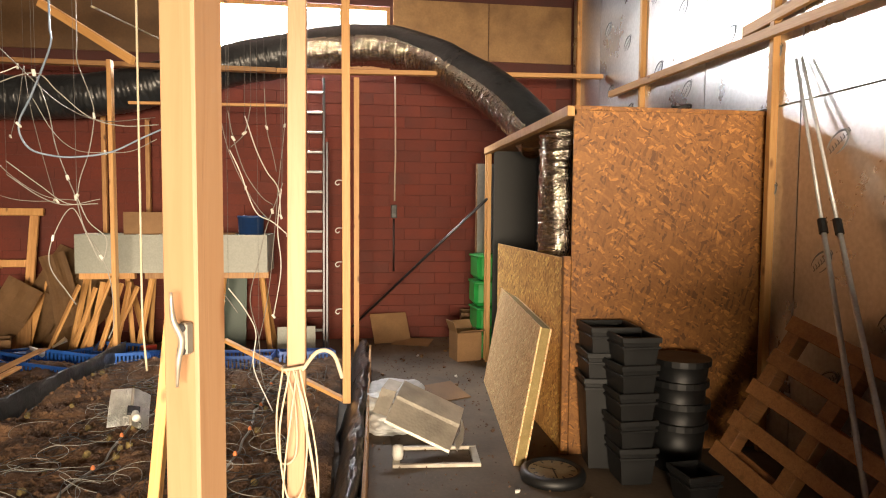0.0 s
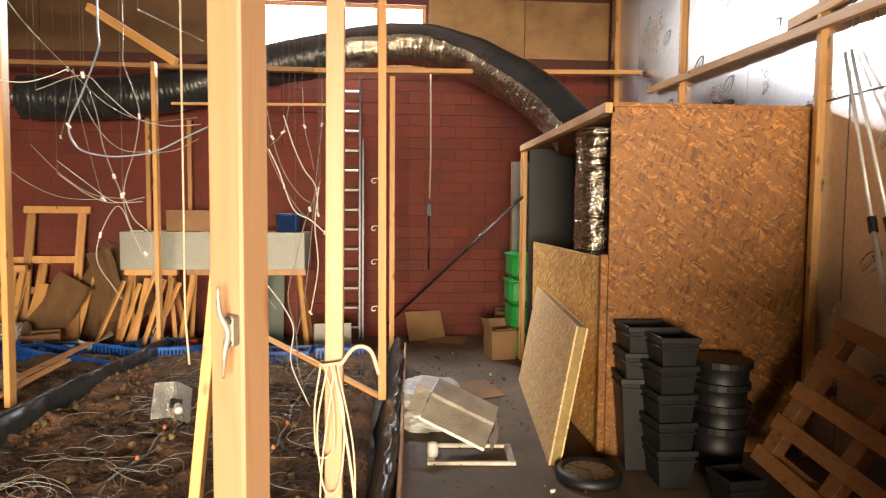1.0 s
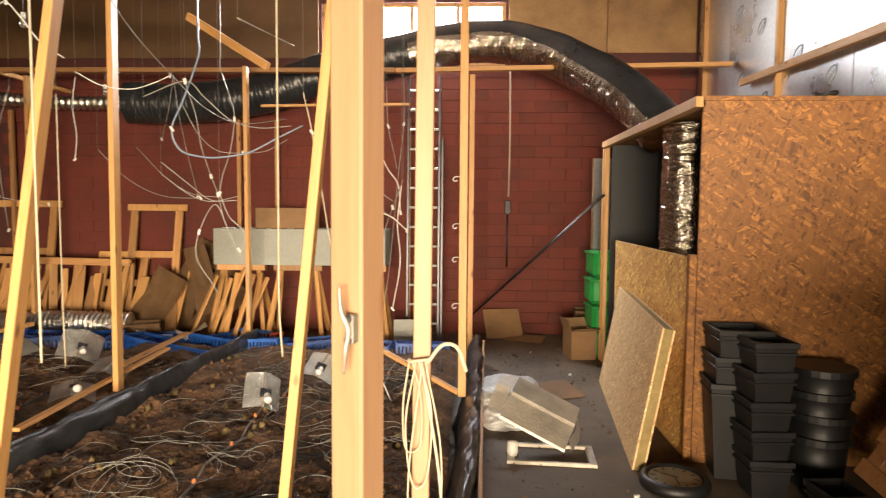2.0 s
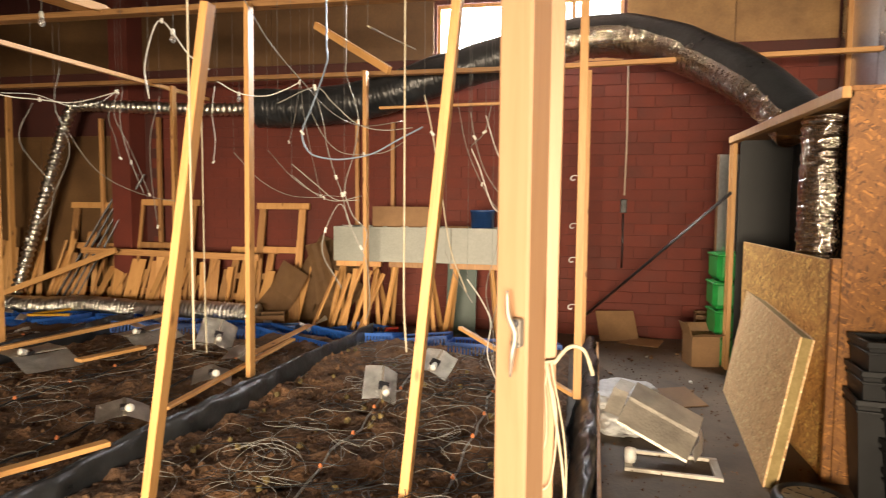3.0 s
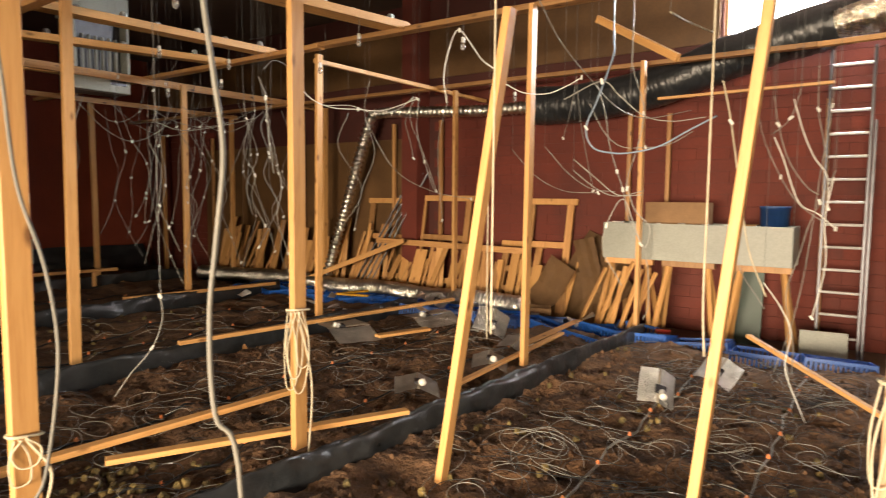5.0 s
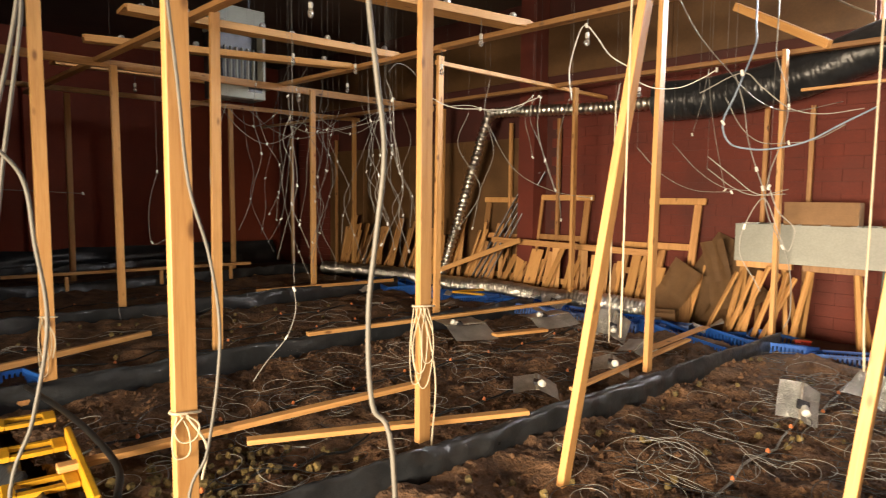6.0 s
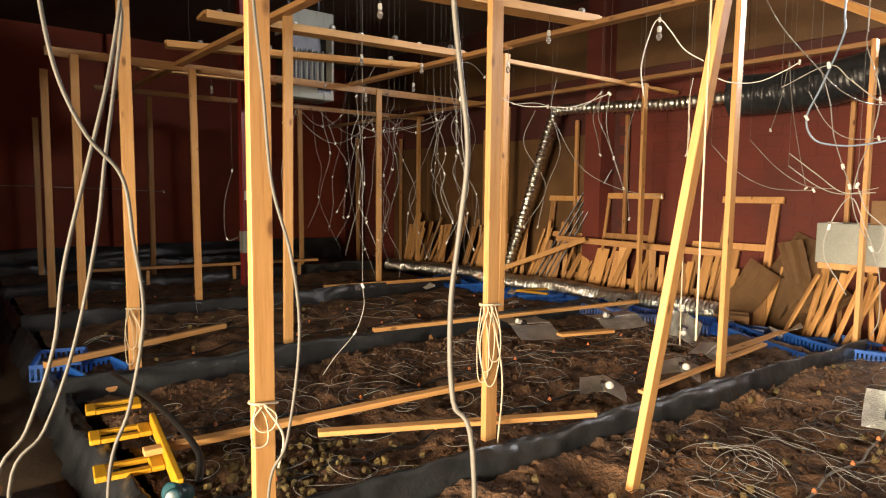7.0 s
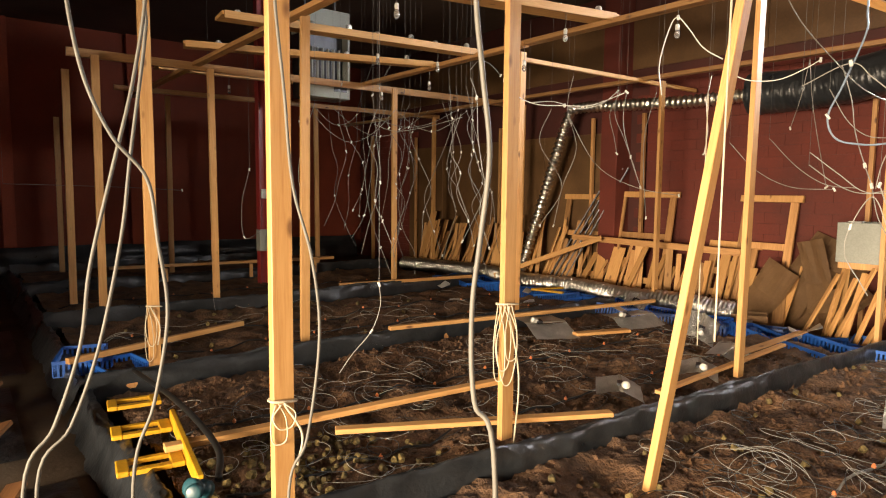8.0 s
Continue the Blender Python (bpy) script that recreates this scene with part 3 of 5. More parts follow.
for k in range(5):
    crate_bin(pose(2.03 + random.uniform(-0.012, 0.012), 3.88, 0.02 + 0.175 * k, 0, 0, random.uniform(-4, 4)), 0.25, 0.27, 0.24, BLACK_PLASTIC, "black square plastic bin nested in a stack", "stacked black bins")
for k in range(3):
    crate_bin(pose(1.955 + 0.01 * k, 4.14, 0.02 + 0.17 * k, 0, 0, -8 + 3 * k), 0.33, 0.3, 0.62, BLACK_PLASTIC, "tall black plastic bin nested in a stack", "tall black bins", flare=0.05)
for k in range(4):
    z = 0.02 + 0.14 * k
    pot = base("round_pot", Matrix.Translation((2.44 + 0.012 * (k % 2), 4.04, z)), "black round plastic plant pot in a stack", "plant pot", "stacked plant pots")
    part("body", lathe([(0.15, 0), (0.18, 0.32), (0.17, 0.32), (0.142, 0.012)], 24), BLACK_PLASTIC, pot, "", None, True)
    part("rim", lathe([(0.181, 0.285), (0.195, 0.285), (0.195, 0.325), (0.181, 0.325)], 24), BLACK_PLASTIC, pot)
crate_bin(pose(2.29, 3.55, 0.005, 0, 0, 5), 0.22, 0.24, 0.2, BLACK_PLASTIC, "small black plastic bin on the floor", "loose black bins")

clock = base("wall_clock", pose(1.555, 3.98, 0.004, 0, 0, 15), "round clock with a dark rim lying on the floor", "clock")
part("case", lathe([(0.21, 0), (0.215, 0.03), (0.205, 0.055), (0.18, 0.07), (0.165, 0.06), (0.16, 0.045)], 40), BLACK_PLASTIC, clock, "glossy dark moulded rim", None, True)
part("dial", lathe([(0.158, 0.046), (0.158, 0.05)], 40), plain("dial_paper", (0.30, 0.25, 0.16), (0.40, 0.34, 0.22), 12, 0.5), clock, "yellowed paper dial")
for k in range(12):
    part("hour_mark", block(-0.005, 0.115, 0.0505, 0.005, 0.145, 0.0525), STEEL, clock, "", pose(0, 0, 0, 0, 0, 30 * k))
for a, n in ((40, 0.09), (160, 0.13)):
    part("pointer", block(-0.004, -0.02, 0.054, 0.004, n, 0.056), STEEL, clock, "", pose(0, 0, 0, 0, 0, a))


def carton(m, w, d, h, label, flaps=True, name="cardboard_box"):
    b = base(name, m, label, "cardboard box", "cardboard boxes")
    t = 0.006
    bm = block(-w / 2, -d / 2, 0, w / 2, d / 2, t)
    cube(bm, -w / 2, -d / 2, t, w / 2, -d / 2 + t, h)
    cube(bm, -w / 2, d / 2 - t, t, w / 2, d / 2, h)
    cube(bm, -w / 2, -d / 2 + t, t, -w / 2 + t, d / 2 - t, h)
    cube(bm, w / 2 - t, -d / 2 + t, t, w / 2, d / 2 - t, h)
    part("body", bm, CARDBOARD, b)
    if flaps:
        for k, (px, py, ln, wd, a) in enumerate(((0, -d / 2, w, d * 0.45, 0), (0, d / 2, w, d * 0.45, 180), (-w / 2, 0, d, w * 0.45, -90), (w / 2, 0, d, w * 0.45, 90))):
            f = block(-ln / 2 + 0.004, -wd, -t / 2, ln / 2 - 0.004, 0, t / 2)
            part("flap", f, CARDBOARD, b, "", pose(px, py, h + 0.004, 0, 0, a) @ pose(0, 0, 0, -20 - 25 * (k % 3)))
    return b


carton(pose(1.55, 7.35, 0.0, 0, 0, 12), 0.3, 0.28, 0.33, "small open cardboard box with raised flaps")
carton(pose(1.85, 8.25, 0.0, 0, 0, -6), 0.42, 0.35, 0.42, "shut brown cardboard box by the wall", False)
for x, y, w, h, a, ta in ((0.75, 8.28, 0.5, 0.42, 15, 32), (0.95, 8.1, 0.5, 0.3, -20, 84), (1.15, 5.7, 0.42, 0.36, 25, 80)):
    thing("cardboard_sheet", crumple(block(-w / 2, -0.004, 0, w / 2, 0.004, h), 0.01, 5), CARDBOARD, pose(x, y, 0.012, -ta, 0, a), "torn flat piece of brown cardboard", "cardboard")

# green crates behind the leaning panel
for k in range(4):
    z = 0.0 + 0.31 * k
    g = base("green_crate", pose(1.84 + 0.02 * (k % 2), 7.5, z + 0.002, 0, 0, 4 * (k % 2)), "bright green plastic tub in a stack", "tub", "stacked green tubs")
    part("body", block(-0.19, -0.2, 0, 0.19, 0.2, 0.3, 0.045), GREEN, g)
    part("rim", block(-0.2, -0.21, 0.262, 0.2, 0.21, 0.29, 0.01), GREEN, g)

slab = base("insulation_offcut", pose(1.93, 7.9, 0.002, 0, 0, 6), "grey foil-faced insulation panel standing on edge", "insulation panel")
part("board", block(-0.16, -0.03, 0, 0.14, 0.03, 2.33, 0.003), SILVER_BOARD, slab)
part("edge_tape", block(-0.165, -0.032, 0, -0.161, 0.032, 2.33), CARDBOARD, slab, "brown paper edge")

thing("diagonal_pole", sweep([(0.22, 8.52, 0.19), (1.733, 7.05, 1.879)], 0.016, 10), STEEL, Matrix(), "thin dark pole leaning askew", "pole", smooth=True)


def bag(x, y, z, sx, sy, sz, a):
    bm = bmesh.new()
    bmesh.ops.create_icosphere(bm, subdivisions=5, radius=1)
    for v in bm.verts:
        c = v.co
        s = max(abs(c.x), abs(c.y)) ** 0.35
        q = Vector((math.copysign(abs(c.x) ** 0.6, c.x), math.copysign(abs(c.y) ** 0.6, c.y), c.z))
        q += noise.noise_vector(q * 2.2 + Vector((x, y, z))) * 0.10 + noise.noise_vector(q * 5) * 0.09 + noise.noise_vector(q * 12) * 0.03
        v.co = Vector((q.x * sx, q.y * sy, max(q.z, -0.75) * sz))
    return thing("plastic_sack", bm, plain("sack_film", (0.58, 0.59, 0.58), (0.74, 0.75, 0.74), 6, 0.42, 0, 0.6, 14, 0.1, 0.02), pose(x, y, z + 0.75 * sz, 0, 0, a),
                 "half-full shiny white plastic sack lying on the floor", "sack", "white sacks", smooth=True)


bag(0.57, 5.2, 0.0, 0.27, 0.4, 0.10, 12)
bag(0.60, 5.25, 0.15, 0.25, 0.34, 0.08, -8)


def shell(prof, w, d, thick=0.003):
    """A folded sheet along y with the given cross profile."""
    bm = bmesh.new()
    rows = [[bm.verts.new((p * w, yy, q + off)) for p, q in prof] for off in (0.0, thick) for yy in (-d / 2, d / 2)]
    a, b, c, e = rows
    for k in range(len(prof) - 1):
        bm.faces.new((a[k], b[k], b[k + 1], a[k + 1]))
        bm.faces.new((c[k], c[k + 1], e[k + 1], e[k]))
        bm.faces.new((a[k], a[k + 1], c[k + 1], c[k]))
        bm.faces.new((b[k], e[k], e[k + 1], b[k + 1]))
    bm.faces.new((a[0], c[0], e[0], b[0]))
    bm.faces.new((a[-1], b[-1], e[-1], c[-1]))
    return bm


gull = base("lamp_reflector", pose(0.79, 4.62, 0.235, 24, 0, 78) @ pose(0, 0, 0, 0, -28), "large folded aluminium lamp reflector tilted against a sack", "lamp reflector", "loose lamp reflectors")
part("shell", shell([(-0.5, 0.0), (-0.47, 0.012), (-0.07, 0.055), (-0.02, 0.068), (0.02, 0.066), (0.47, 0.01), (0.5, -0.012)], 0.46, 0.50), SHEET, gull)
part("end_flap", shell([(-0.4, 0.0), (-0.1, 0.05), (0.0, 0.075), (0.4, 0.01)], 0.44, 0.11), SHEET, gull, "bright bent end flap", pose(0, 0.305, 0.0, -12))
part("end_flap", shell([(-0.34, 0.0), (-0.05, 0.02), (0.3, 0.0)], 0.36, 0.1), FOIL_FINE, gull, "bright bent end flap", pose(0, -0.285, -0.03, 58))
tray = base("lamp_reflector", pose(0.84, 4.40, 0.0, 0, 0, 86), "flat open frame of a lamp reflector on the floor", "lamp reflector", "loose lamp reflectors")
part("flange", block(-0.17, -0.3, 0.0, -0.145, 0.3, 0.025, 0.002), SHEET, tray)
part("flange", block(0.145, -0.3, 0.0, 0.17, 0.3, 0.025, 0.002), SHEET, tray)
part("end_flange", block(-0.145, -0.3, 0.0, 0.145, -0.25, 0.022, 0.002), SHEET, tray)
part("end_flange", block(-0.145, 0.25, 0.0, 0.145, 0.3, 0.022, 0.002), SHEET, tray)
part("socket", lathe([(0.0, 0), (0.032, 0), (0.04, 0.03), (0.036, 0.09), (0.0, 0.1)], 14), WHITE, tray, "white ceramic socket", pose(-0.06, 0.265, 0.022), True)

# pallet leaning on the wall, in darker wood that stands in for its shade
corner, foot = Vector((2.973, 3.632, 1.11)), Vector((2.53, 3.784, 0.20))
by = (corner - foot).normalized()
bx = Vector((0.18, -0.96, -0.2))
bx = (bx - by * bx.dot(by)).normalized()
pm = Matrix((bx, by, bx.cross(by))).transposed().to_4x4()
pm.translation = foot
pallet = base("wooden_pallet", pm, "brown wooden pallet tipped up on one corner, its wood darkened for shade", "pallet")
for k in range(5):
    part("deck_board", block(0, 0.228 * k, 0.0, 1.0, 0.228 * k + 0.1, 0.02, 0.003), DARK_WOOD, pallet, "", pose(0, 0, 0, 0, 0, 0.6 * (k % 3 - 1)))
for k in range(3):
    part("runner", block(0.01 + 0.44 * k, 0, -0.1, 0.1 + 0.44 * k, 1.012, -0.002, 0.003), DARK_WOOD, pallet)
    part("back_board", block(0.0, 0.02 + 0.45 * k, -0.12, 1.0, 0.11 + 0.45 * k, -0.101, 0.003), DARK_WOOD, pallet)

# aluminium poles leaning on the wall
for a, b in (((2.79, 2.75, 0.0), (3.195, 4.02, 2.76)), ((2.80, 2.54, 0.0), (3.20, 3.97, 2.76))):
    p = base("aluminium_pole", Matrix(), "thin aluminium prop pole with a black clamp leaning on the wall", "pole", "leaning poles")
    a, b = Vector(a), Vector(b)
    part("tube", sweep([a, a.lerp(b, 0.6)], 0.016, 10), ALU, p, "", None, True)
    part("inner_tube", sweep([a.lerp(b, 0.6), b], 0.011, 10), ALU, p, "", None, True)
    part("clamp", sweep([a.lerp(b, 0.585), a.lerp(b, 0.615)], 0.025, 8), BLACK_PLASTIC, p, "black plastic clamp")

conduit = base("wall_conduit", Matrix.Translation((0.775, 8.62, 0.92)), "thin pipe with a switch box fixed to the wall", "conduit")
part("pipe", sweep([(0.01, 0, 0.95), (0.02, 0, 1.6), (0.012, 0, 2.66)], 0.011, 8), plain("conduit_grey", (0.42, 0.34, 0.26), (0.5, 0.42, 0.33), 9, 0.5), conduit, "", None, True)
part("lower_pipe", sweep([(0, 0, 0.0), (0, 0, 0.71)], 0.013, 8), STEEL, conduit, "", None, True)
part("switch_box", block(-0.04, -0.05, 0.72, 0.04, 0.02, 0.9, 0.008), BLACK_PLASTIC, conduit)
part("switch", block(-0.015, -0.062, 0.78, 0.015, -0.05, 0.83, 0.003), BLACK_PLASTIC, conduit)

ladder = base("ladder", Matrix.Translation((-0.33, 8.12, 0.0)) @ Euler((radians(-2.5), 0, 0)).to_matrix().to_4x4(), "aluminium ladder with dark stiles standing against the wall", "ladder")
for x in (-0.2, 0.2):
    part("stile", block(x - 0.015, -0.035, 0, x + 0.015, 0.035, 3.4, 0.004), STEEL, ladder)
for k in range(13):
    part("rung", sweep([(-0.18, 0, 0.22 + 0.25 * k), (0.18, 0, 0.22 + 0.25 * k)], 0.016, 10), ALU, ladder, "bare aluminium rung")
part("lower_section_stile", block(0.225, -0.035, 0, 0.255, 0.035, 2.6, 0.004), STEEL, ladder)

# ---- along the back wall ----
trough = base("grey_trough", Matrix.Translation((-1.76, 7.75, 1.02)), "long pale grey sheet-metal trough on trestles", "trough")
for x0, x1 in ((-1.03, 0.47), (0.475, 1.03)):
    part("side", block(x0, -0.28, 0, x1, -0.265, 0.43, 0.003), GREY_PAINT, trough)
part("back", block(-1.03, 0.265, 0, 1.03, 0.28, 0.43, 0.003), GREY_PAINT, trough)
part("bottom", block(-1.03, -0.26, 0, 1.03, 0.26, 0.015), GREY_PAINT, trough)
for x in (-1.03, 1.015):
    part("end", block(x, -0.26, 0.016, x + 0.015, 0.26, 0.43, 0.003), GREY_PAINT, trough)


def trestle(x, y):
    t = base("trestle", Matrix.Translation((x, y, 0)), "rough wooden trestle carrying the trough", "trestle", "trestles")
    part("top_rail", block(-0.3, -0.04, 0.93, 0.3, 0.04, 1.015, 0.003), OLD_WOOD, t)
    for sx in (-1, 1):
        for sy in (-1, 1):
            m, n = along((sx * 0.27 + sx * 0.08, sy * 0.24, 0.0), (sx * 0.22, sy * 0.03, 0.93))
            part("leg", bar_mesh(0.045, 0.05, n), PINE, t, "", m)


for x in (-2.55, -1.84, -1.05):
    trestle(x, 7.75)
carton(pose(-2.0, 7.86, 1.04, 0, 0, 3), 0.72, 0.3, 0.66, "wide brown cardboard box standing in the trough", False)
carton(pose(-1.25, 7.8, 1.04, 0, 0, -8), 0.3, 0.25, 0.42, "small brown cardboard box standing in the trough", False)
DEEP_BLUE = plain("deep_blue_plastic", (0.008, 0.03, 0.11), (0.014, 0.05, 0.16), 5, 0.45)
thing("blue_bucket", lathe([(0.12, 0), (0.15, 0.6), (0.156, 0.6), (0.156, 0.63), (0.14, 0.63), (0.11, 0.012)], 20), DEEP_BLUE, Matrix.Translation((-0.95, 7.75, 1.037)), "dark blue plastic bucket in the trough", "bucket", smooth=True)
for k in range(7):
    x = -2.8 + 0.1 * k + random.uniform(-0.04, 0.04)
    batten((x - 0.25 + 0.1 * (k % 3), 7.3, 0.02), (x + 0.1, 7.44, 0.93 + random.uniform(-0.08, 0.06)), 0.06, 0.025, PINE, "short pine offcut propped up by the trough", "offcut", random.uniform(0, 40), "offcut", "leaning offcuts")


# an open timber frame, filed under the rack category
def panel_frame(x, w, h, lean, label="old open wooden frame leaning on the wall"):
    f = base("wooden_frame", Matrix.Translation((x, 8.56 - lean, 0.0)) @ Euler((-math.atan2(lean, h), 0, 0)).to_matrix().to_4x4(), label, "rack", "wooden racks")
    for sx in (-1, 1):
        part("stile", block(sx * w / 2 - 0.05, -0.02, 0.0, sx * w / 2 + 0.05, 0.02, h - 0.045, 0.003), OLD_WOOD, f)
    for z in (0.35, h * 0.6):
        part("rail", block(-w / 2 + 0.052, -0.02, z, w / 2 - 0.052, 0.02, z + 0.09, 0.003), OLD_WOOD, f)
    part("top_rail", block(-w / 2 - 0.1, -0.022, h - 0.044, w / 2 + 0.1, 0.022, h + 0.045, 0.003), PINE, f)


panel_frame(-4.0, 0.62, 1.72, 0.35)
panel_frame(-4.45, 0.55, 1.1, 0.4)
panel_frame(-5.9, 0.9, 1.75, 0.3)
panel_frame(-7.1, 0.8, 1.7, 0.3)
for k in range(88):
    x = -11.4 + 0.09 * k + random.uniform(-0.06, 0.06)
    h = random.uniform(0.65, 1.0) if x > -7 else random.uniform(0.75, 1.35)
    lean = random.uniform(-0.2, 0.2)
    batten((x, 7.98 + random.uniform(-0.1, 0.1), 0.03), (x + lean, 8.35, h), random.choice((0.05, 0.07, 0.1, 0.14, 0.2)), 0.024, random.choice((PINE, PINE, OLD_WOOD)), "sawn plank leaning on the wall", "plank", random.uniform(-12, 12), "plank", "leaning planks")
batten((-6.9, 7.95, 1.02), (-4.1, 8.0, 0.98), 0.05, 0.09, OLD_WOOD, "long brown board laid across the planks")
batten((-8.3, 7.5, 0.25), (-6.2, 7.8, 1.05), 0.04, 0.08, PINE, "long pine lath lying aslant on the planks")
for k in range(4):
    batten((-7.6 + 0.12 * k, 8.0, 0.05), (-6.55 + 0.1 * k, 8.5, 2.15), 0.08, 0.02, STEEL, "dark grey metal profile leaning on the wall", "profile", 0, "metal_profile", "metal profiles")
def bent_card(x, y, w, h, tilt, a, bend):
    bm = sheet(lambda u, v: ((u - 0.5) * w, bend * abs(v - 0.55) * h + 0.03 * noise.noise((u * 3 + x, v * 3, 1)), v * h), 10, 16)
    bmesh.ops.solidify(bm, geom=bm.faces[:], thickness=0.007)
    thing("cardboard_sheet", bm, CARDBOARD, pose(x, y, 0.02, tilt, a, 0), "bent brown cardboard sheet leaning on the wall", "cardboard", "cardboard sheets")


for row in ((-3.75, 8.15, 0.4, 1.35, -10, 24, 0.25), (-4.05, 7.95, 0.42, 0.95, -14, 30, -0.3), (-3.5, 8.3, 0.42, 1.55, -6, 30, 0.2), (-3.3, 7.95, 0.36, 0.9, -12, 40, 0.35), (-3.05, 8.1, 0.3, 1.2, -8, -14, -0.2)):
    bent_card(*row)
carton(pose(-3.75, 7.6, 0.04, 0, 0, 25), 0.4, 0.3, 0.24, "flattened cardboard box with a white label", False)
part("paper_label", block(-0.06, -0.1515, 0.08, 0.04, -0.1505, 0.18), WHITE, bpy.data.objects["cardboard_box.004"], "white paper label")


def tray(x, y, z, a, mat, label, name="plastic_crate", group="blue crates"):
    t = base(name, pose(x, y, z, 0, 0, a), label, "crate", group)
    w, d, h = 0.56, 0.36, 0.14
    part("bottom", block(-w / 2, -d / 2, 0, w / 2, d / 2, 0.01), mat, t)
    bm = bmesh.new()
    for s in (-1, 1):
        cube(bm, -w / 2, s * d / 2 - 0.006, h - 0.03, w / 2, s * d / 2 + 0.006, h)
        cube(bm, s * w / 2 - 0.006, -d / 2 + 0.007, h - 0.03, s * w / 2 + 0.006, d / 2 - 0.007, h)
        for k in range(15):
            xx = -w / 2 + 0.006 + k * (w - 0.012) / 14
            cube(bm, xx - 0.01, s * d / 2 - 0.005, 0.011, xx + 0.01, s * d / 2 + 0.005, h - 0.03)
        for k in range(1, 9):
            yy = -d / 2 + k * d / 9
            cube(bm, s * w / 2 - 0.005, yy - 0.01, 0.011, s * w / 2 + 0.005, yy + 0.01, h - 0.03)
    part("slatted_sides", bm, mat, t)
    return t


for k in range(15):
    x = -0.25 - 0.6 * k
    t = tray(x, 6.8 + random.uniform(-0.12, 0.1), 0.12, 0, BLUE, "blue slatted plastic crate at the bed end")
    t.matrix_basis = t.matrix_basis @ pose(0, 0, 0, random.uniform(-14, 10), random.uniform(-9, 9), random.uniform(-22, 22))
    if k > 2:
        t = tray(x - 0.2, 7.2 + random.uniform(-0.12, 0.12), 0.08, 0, BLUE, "blue slatted plastic crate at the bed end")
        t.matrix_basis = t.matrix_basis @ pose(0, 0, 0, random.uniform(-8, 8), random.uniform(-8, 8), random.uniform(-30, 30))

# ---- on the beds ----
LYING = "pine batten lying loose on the bed"
for a, b, w, h in (
    ((-3.22, 1.60, 0.34), (-2.44, 3.15, 0.34), 0.07, 0.03), ((-3.59, 0.75, 0.32), (-3.37, 3.05, 0.34), 0.07, 0.035), ((-5.72, 0.55, 0.36), (-6.5, 2.25, 0.33), 0.05, 0.05),
    ((-5.24, 3.28, 0.37), (-4.60, 6.85, 0.39), 0.06, 0.04), ((-4.10, 4.75, 0.33), (-3.90, 5.35, 0.33), 0.1, 0.03),
    ((-8.35, 4.4, 0.33), (-8.0, 6.7, 0.33), 0.05, 0.05), ((-11.2, 1.8, 0.46), (-10.8, 5.6, 0.46), 0.06, 0.05), ((-2.50, 3.75, 0.345), (-2.60, 5.9, 0.36), 0.05, 0.025),
    ((-2.66, 5.2, 0.37), (-2.70, 6.55, 0.38), 0.09, 0.012),
):
    batten(a, b, w, h, OLD_WOOD if -2.7 < a[0] < -2.45 else PINE, LYING, "batten", 0, "batten", "battens on the beds")
for y in (2.6, 4.0, 5.2):
    batten((-11.1 + y * 0.06, y, 0.2), (-11.1 + y * 0.06, y, 0.435), 0.05, 0.05, PINE, "short pine leg under the batten", "leg post", 0, "short_post", "short posts")
batten((0.19, 4.86, 0.3), (-0.83, 5.62, 0.62), 0.045, 0.03, PINE, "pine batten slanting from the post foot across the bed")


def foil_sheet(x, y, z, w, d, tilt, a, sock=True, fold=0.12):
    s = base("reflector_sheet", pose(x, y, z, tilt[0], tilt[1], a), "folded hammered aluminium reflector sheet lying on the soil", "reflector sheet", "reflector sheets")

    def wing(lo, hi):
        bm = sheet(lambda u, v: ((lo + (hi - lo) * u) * w, (v - 0.5) * d, -fold * abs(lo + (hi - lo) * u) + 0.012 * noise.noise((u * 3 + x, v * 3 + y, lo)) + 0.03 * (v - 0.5) ** 2), 12, 12)
        bmesh.ops.solidify(bm, geom=bm.faces[:], thickness=0.002)
        return bm
    part("wing", wing(-0.5, -0.035), FOIL_FINE, s)
    part("wing", wing(0.035, 0.5), FOIL_FINE, s)
    part("ridge", block(-0.037 * w, -d / 2, 0.0, 0.037 * w, d / 2, 0.006, 0.002), SHEET, s, "dull folded ridge")
    if sock:
        part("socket", lathe([(0.0, 0), (0.03, 0), (0.036, 0.03), (0.032, 0.07), (0.04, 0.075), (0.038, 0.1), (0.0, 0.108)], 14), WHITE, s, "white ceramic socket", pose(0.02, -d * 0.2, 0.02, 70, 20, 0) @ Matrix.Scale(0.72, 4), True)
        part("bracket", block(-0.03, -d * 0.2 - 0.02, 0.006, 0.05, -d * 0.2 + 0.05, 0.03, 0.003), STEEL, s, "dark lamp bracket")


foil_sheet(-2.80, 3.73, 0.34, 0.34, 0.34, (4, 8), 40)
foil_sheet(-2.68, 4.60, 0.36, 0.30, 0.30, (8, 6), 30)
foil_sheet(-4.08, 5.66, 0.42, 0.46, 0.52, (3, 10), -18)
foil_sheet(-4.50, 4.74, 0.385, 0.72, 0.46, (0, 7), -24)
foil_sheet(-3.37, 5.80, 0.42, 0.36, 0.34, (38, 20), 30)
foil_sheet(-2.80, 5.30, 0.36, 0.30, 0.30, (10, 14), 10, False)
foil_sheet(-1.28, 4.72, 0.34, 0.27, 0.32, (38, 16), 25)
foil_sheet(-1.0, 5.4, 0.36, 0.3, 0.26, (35, 15), -10)
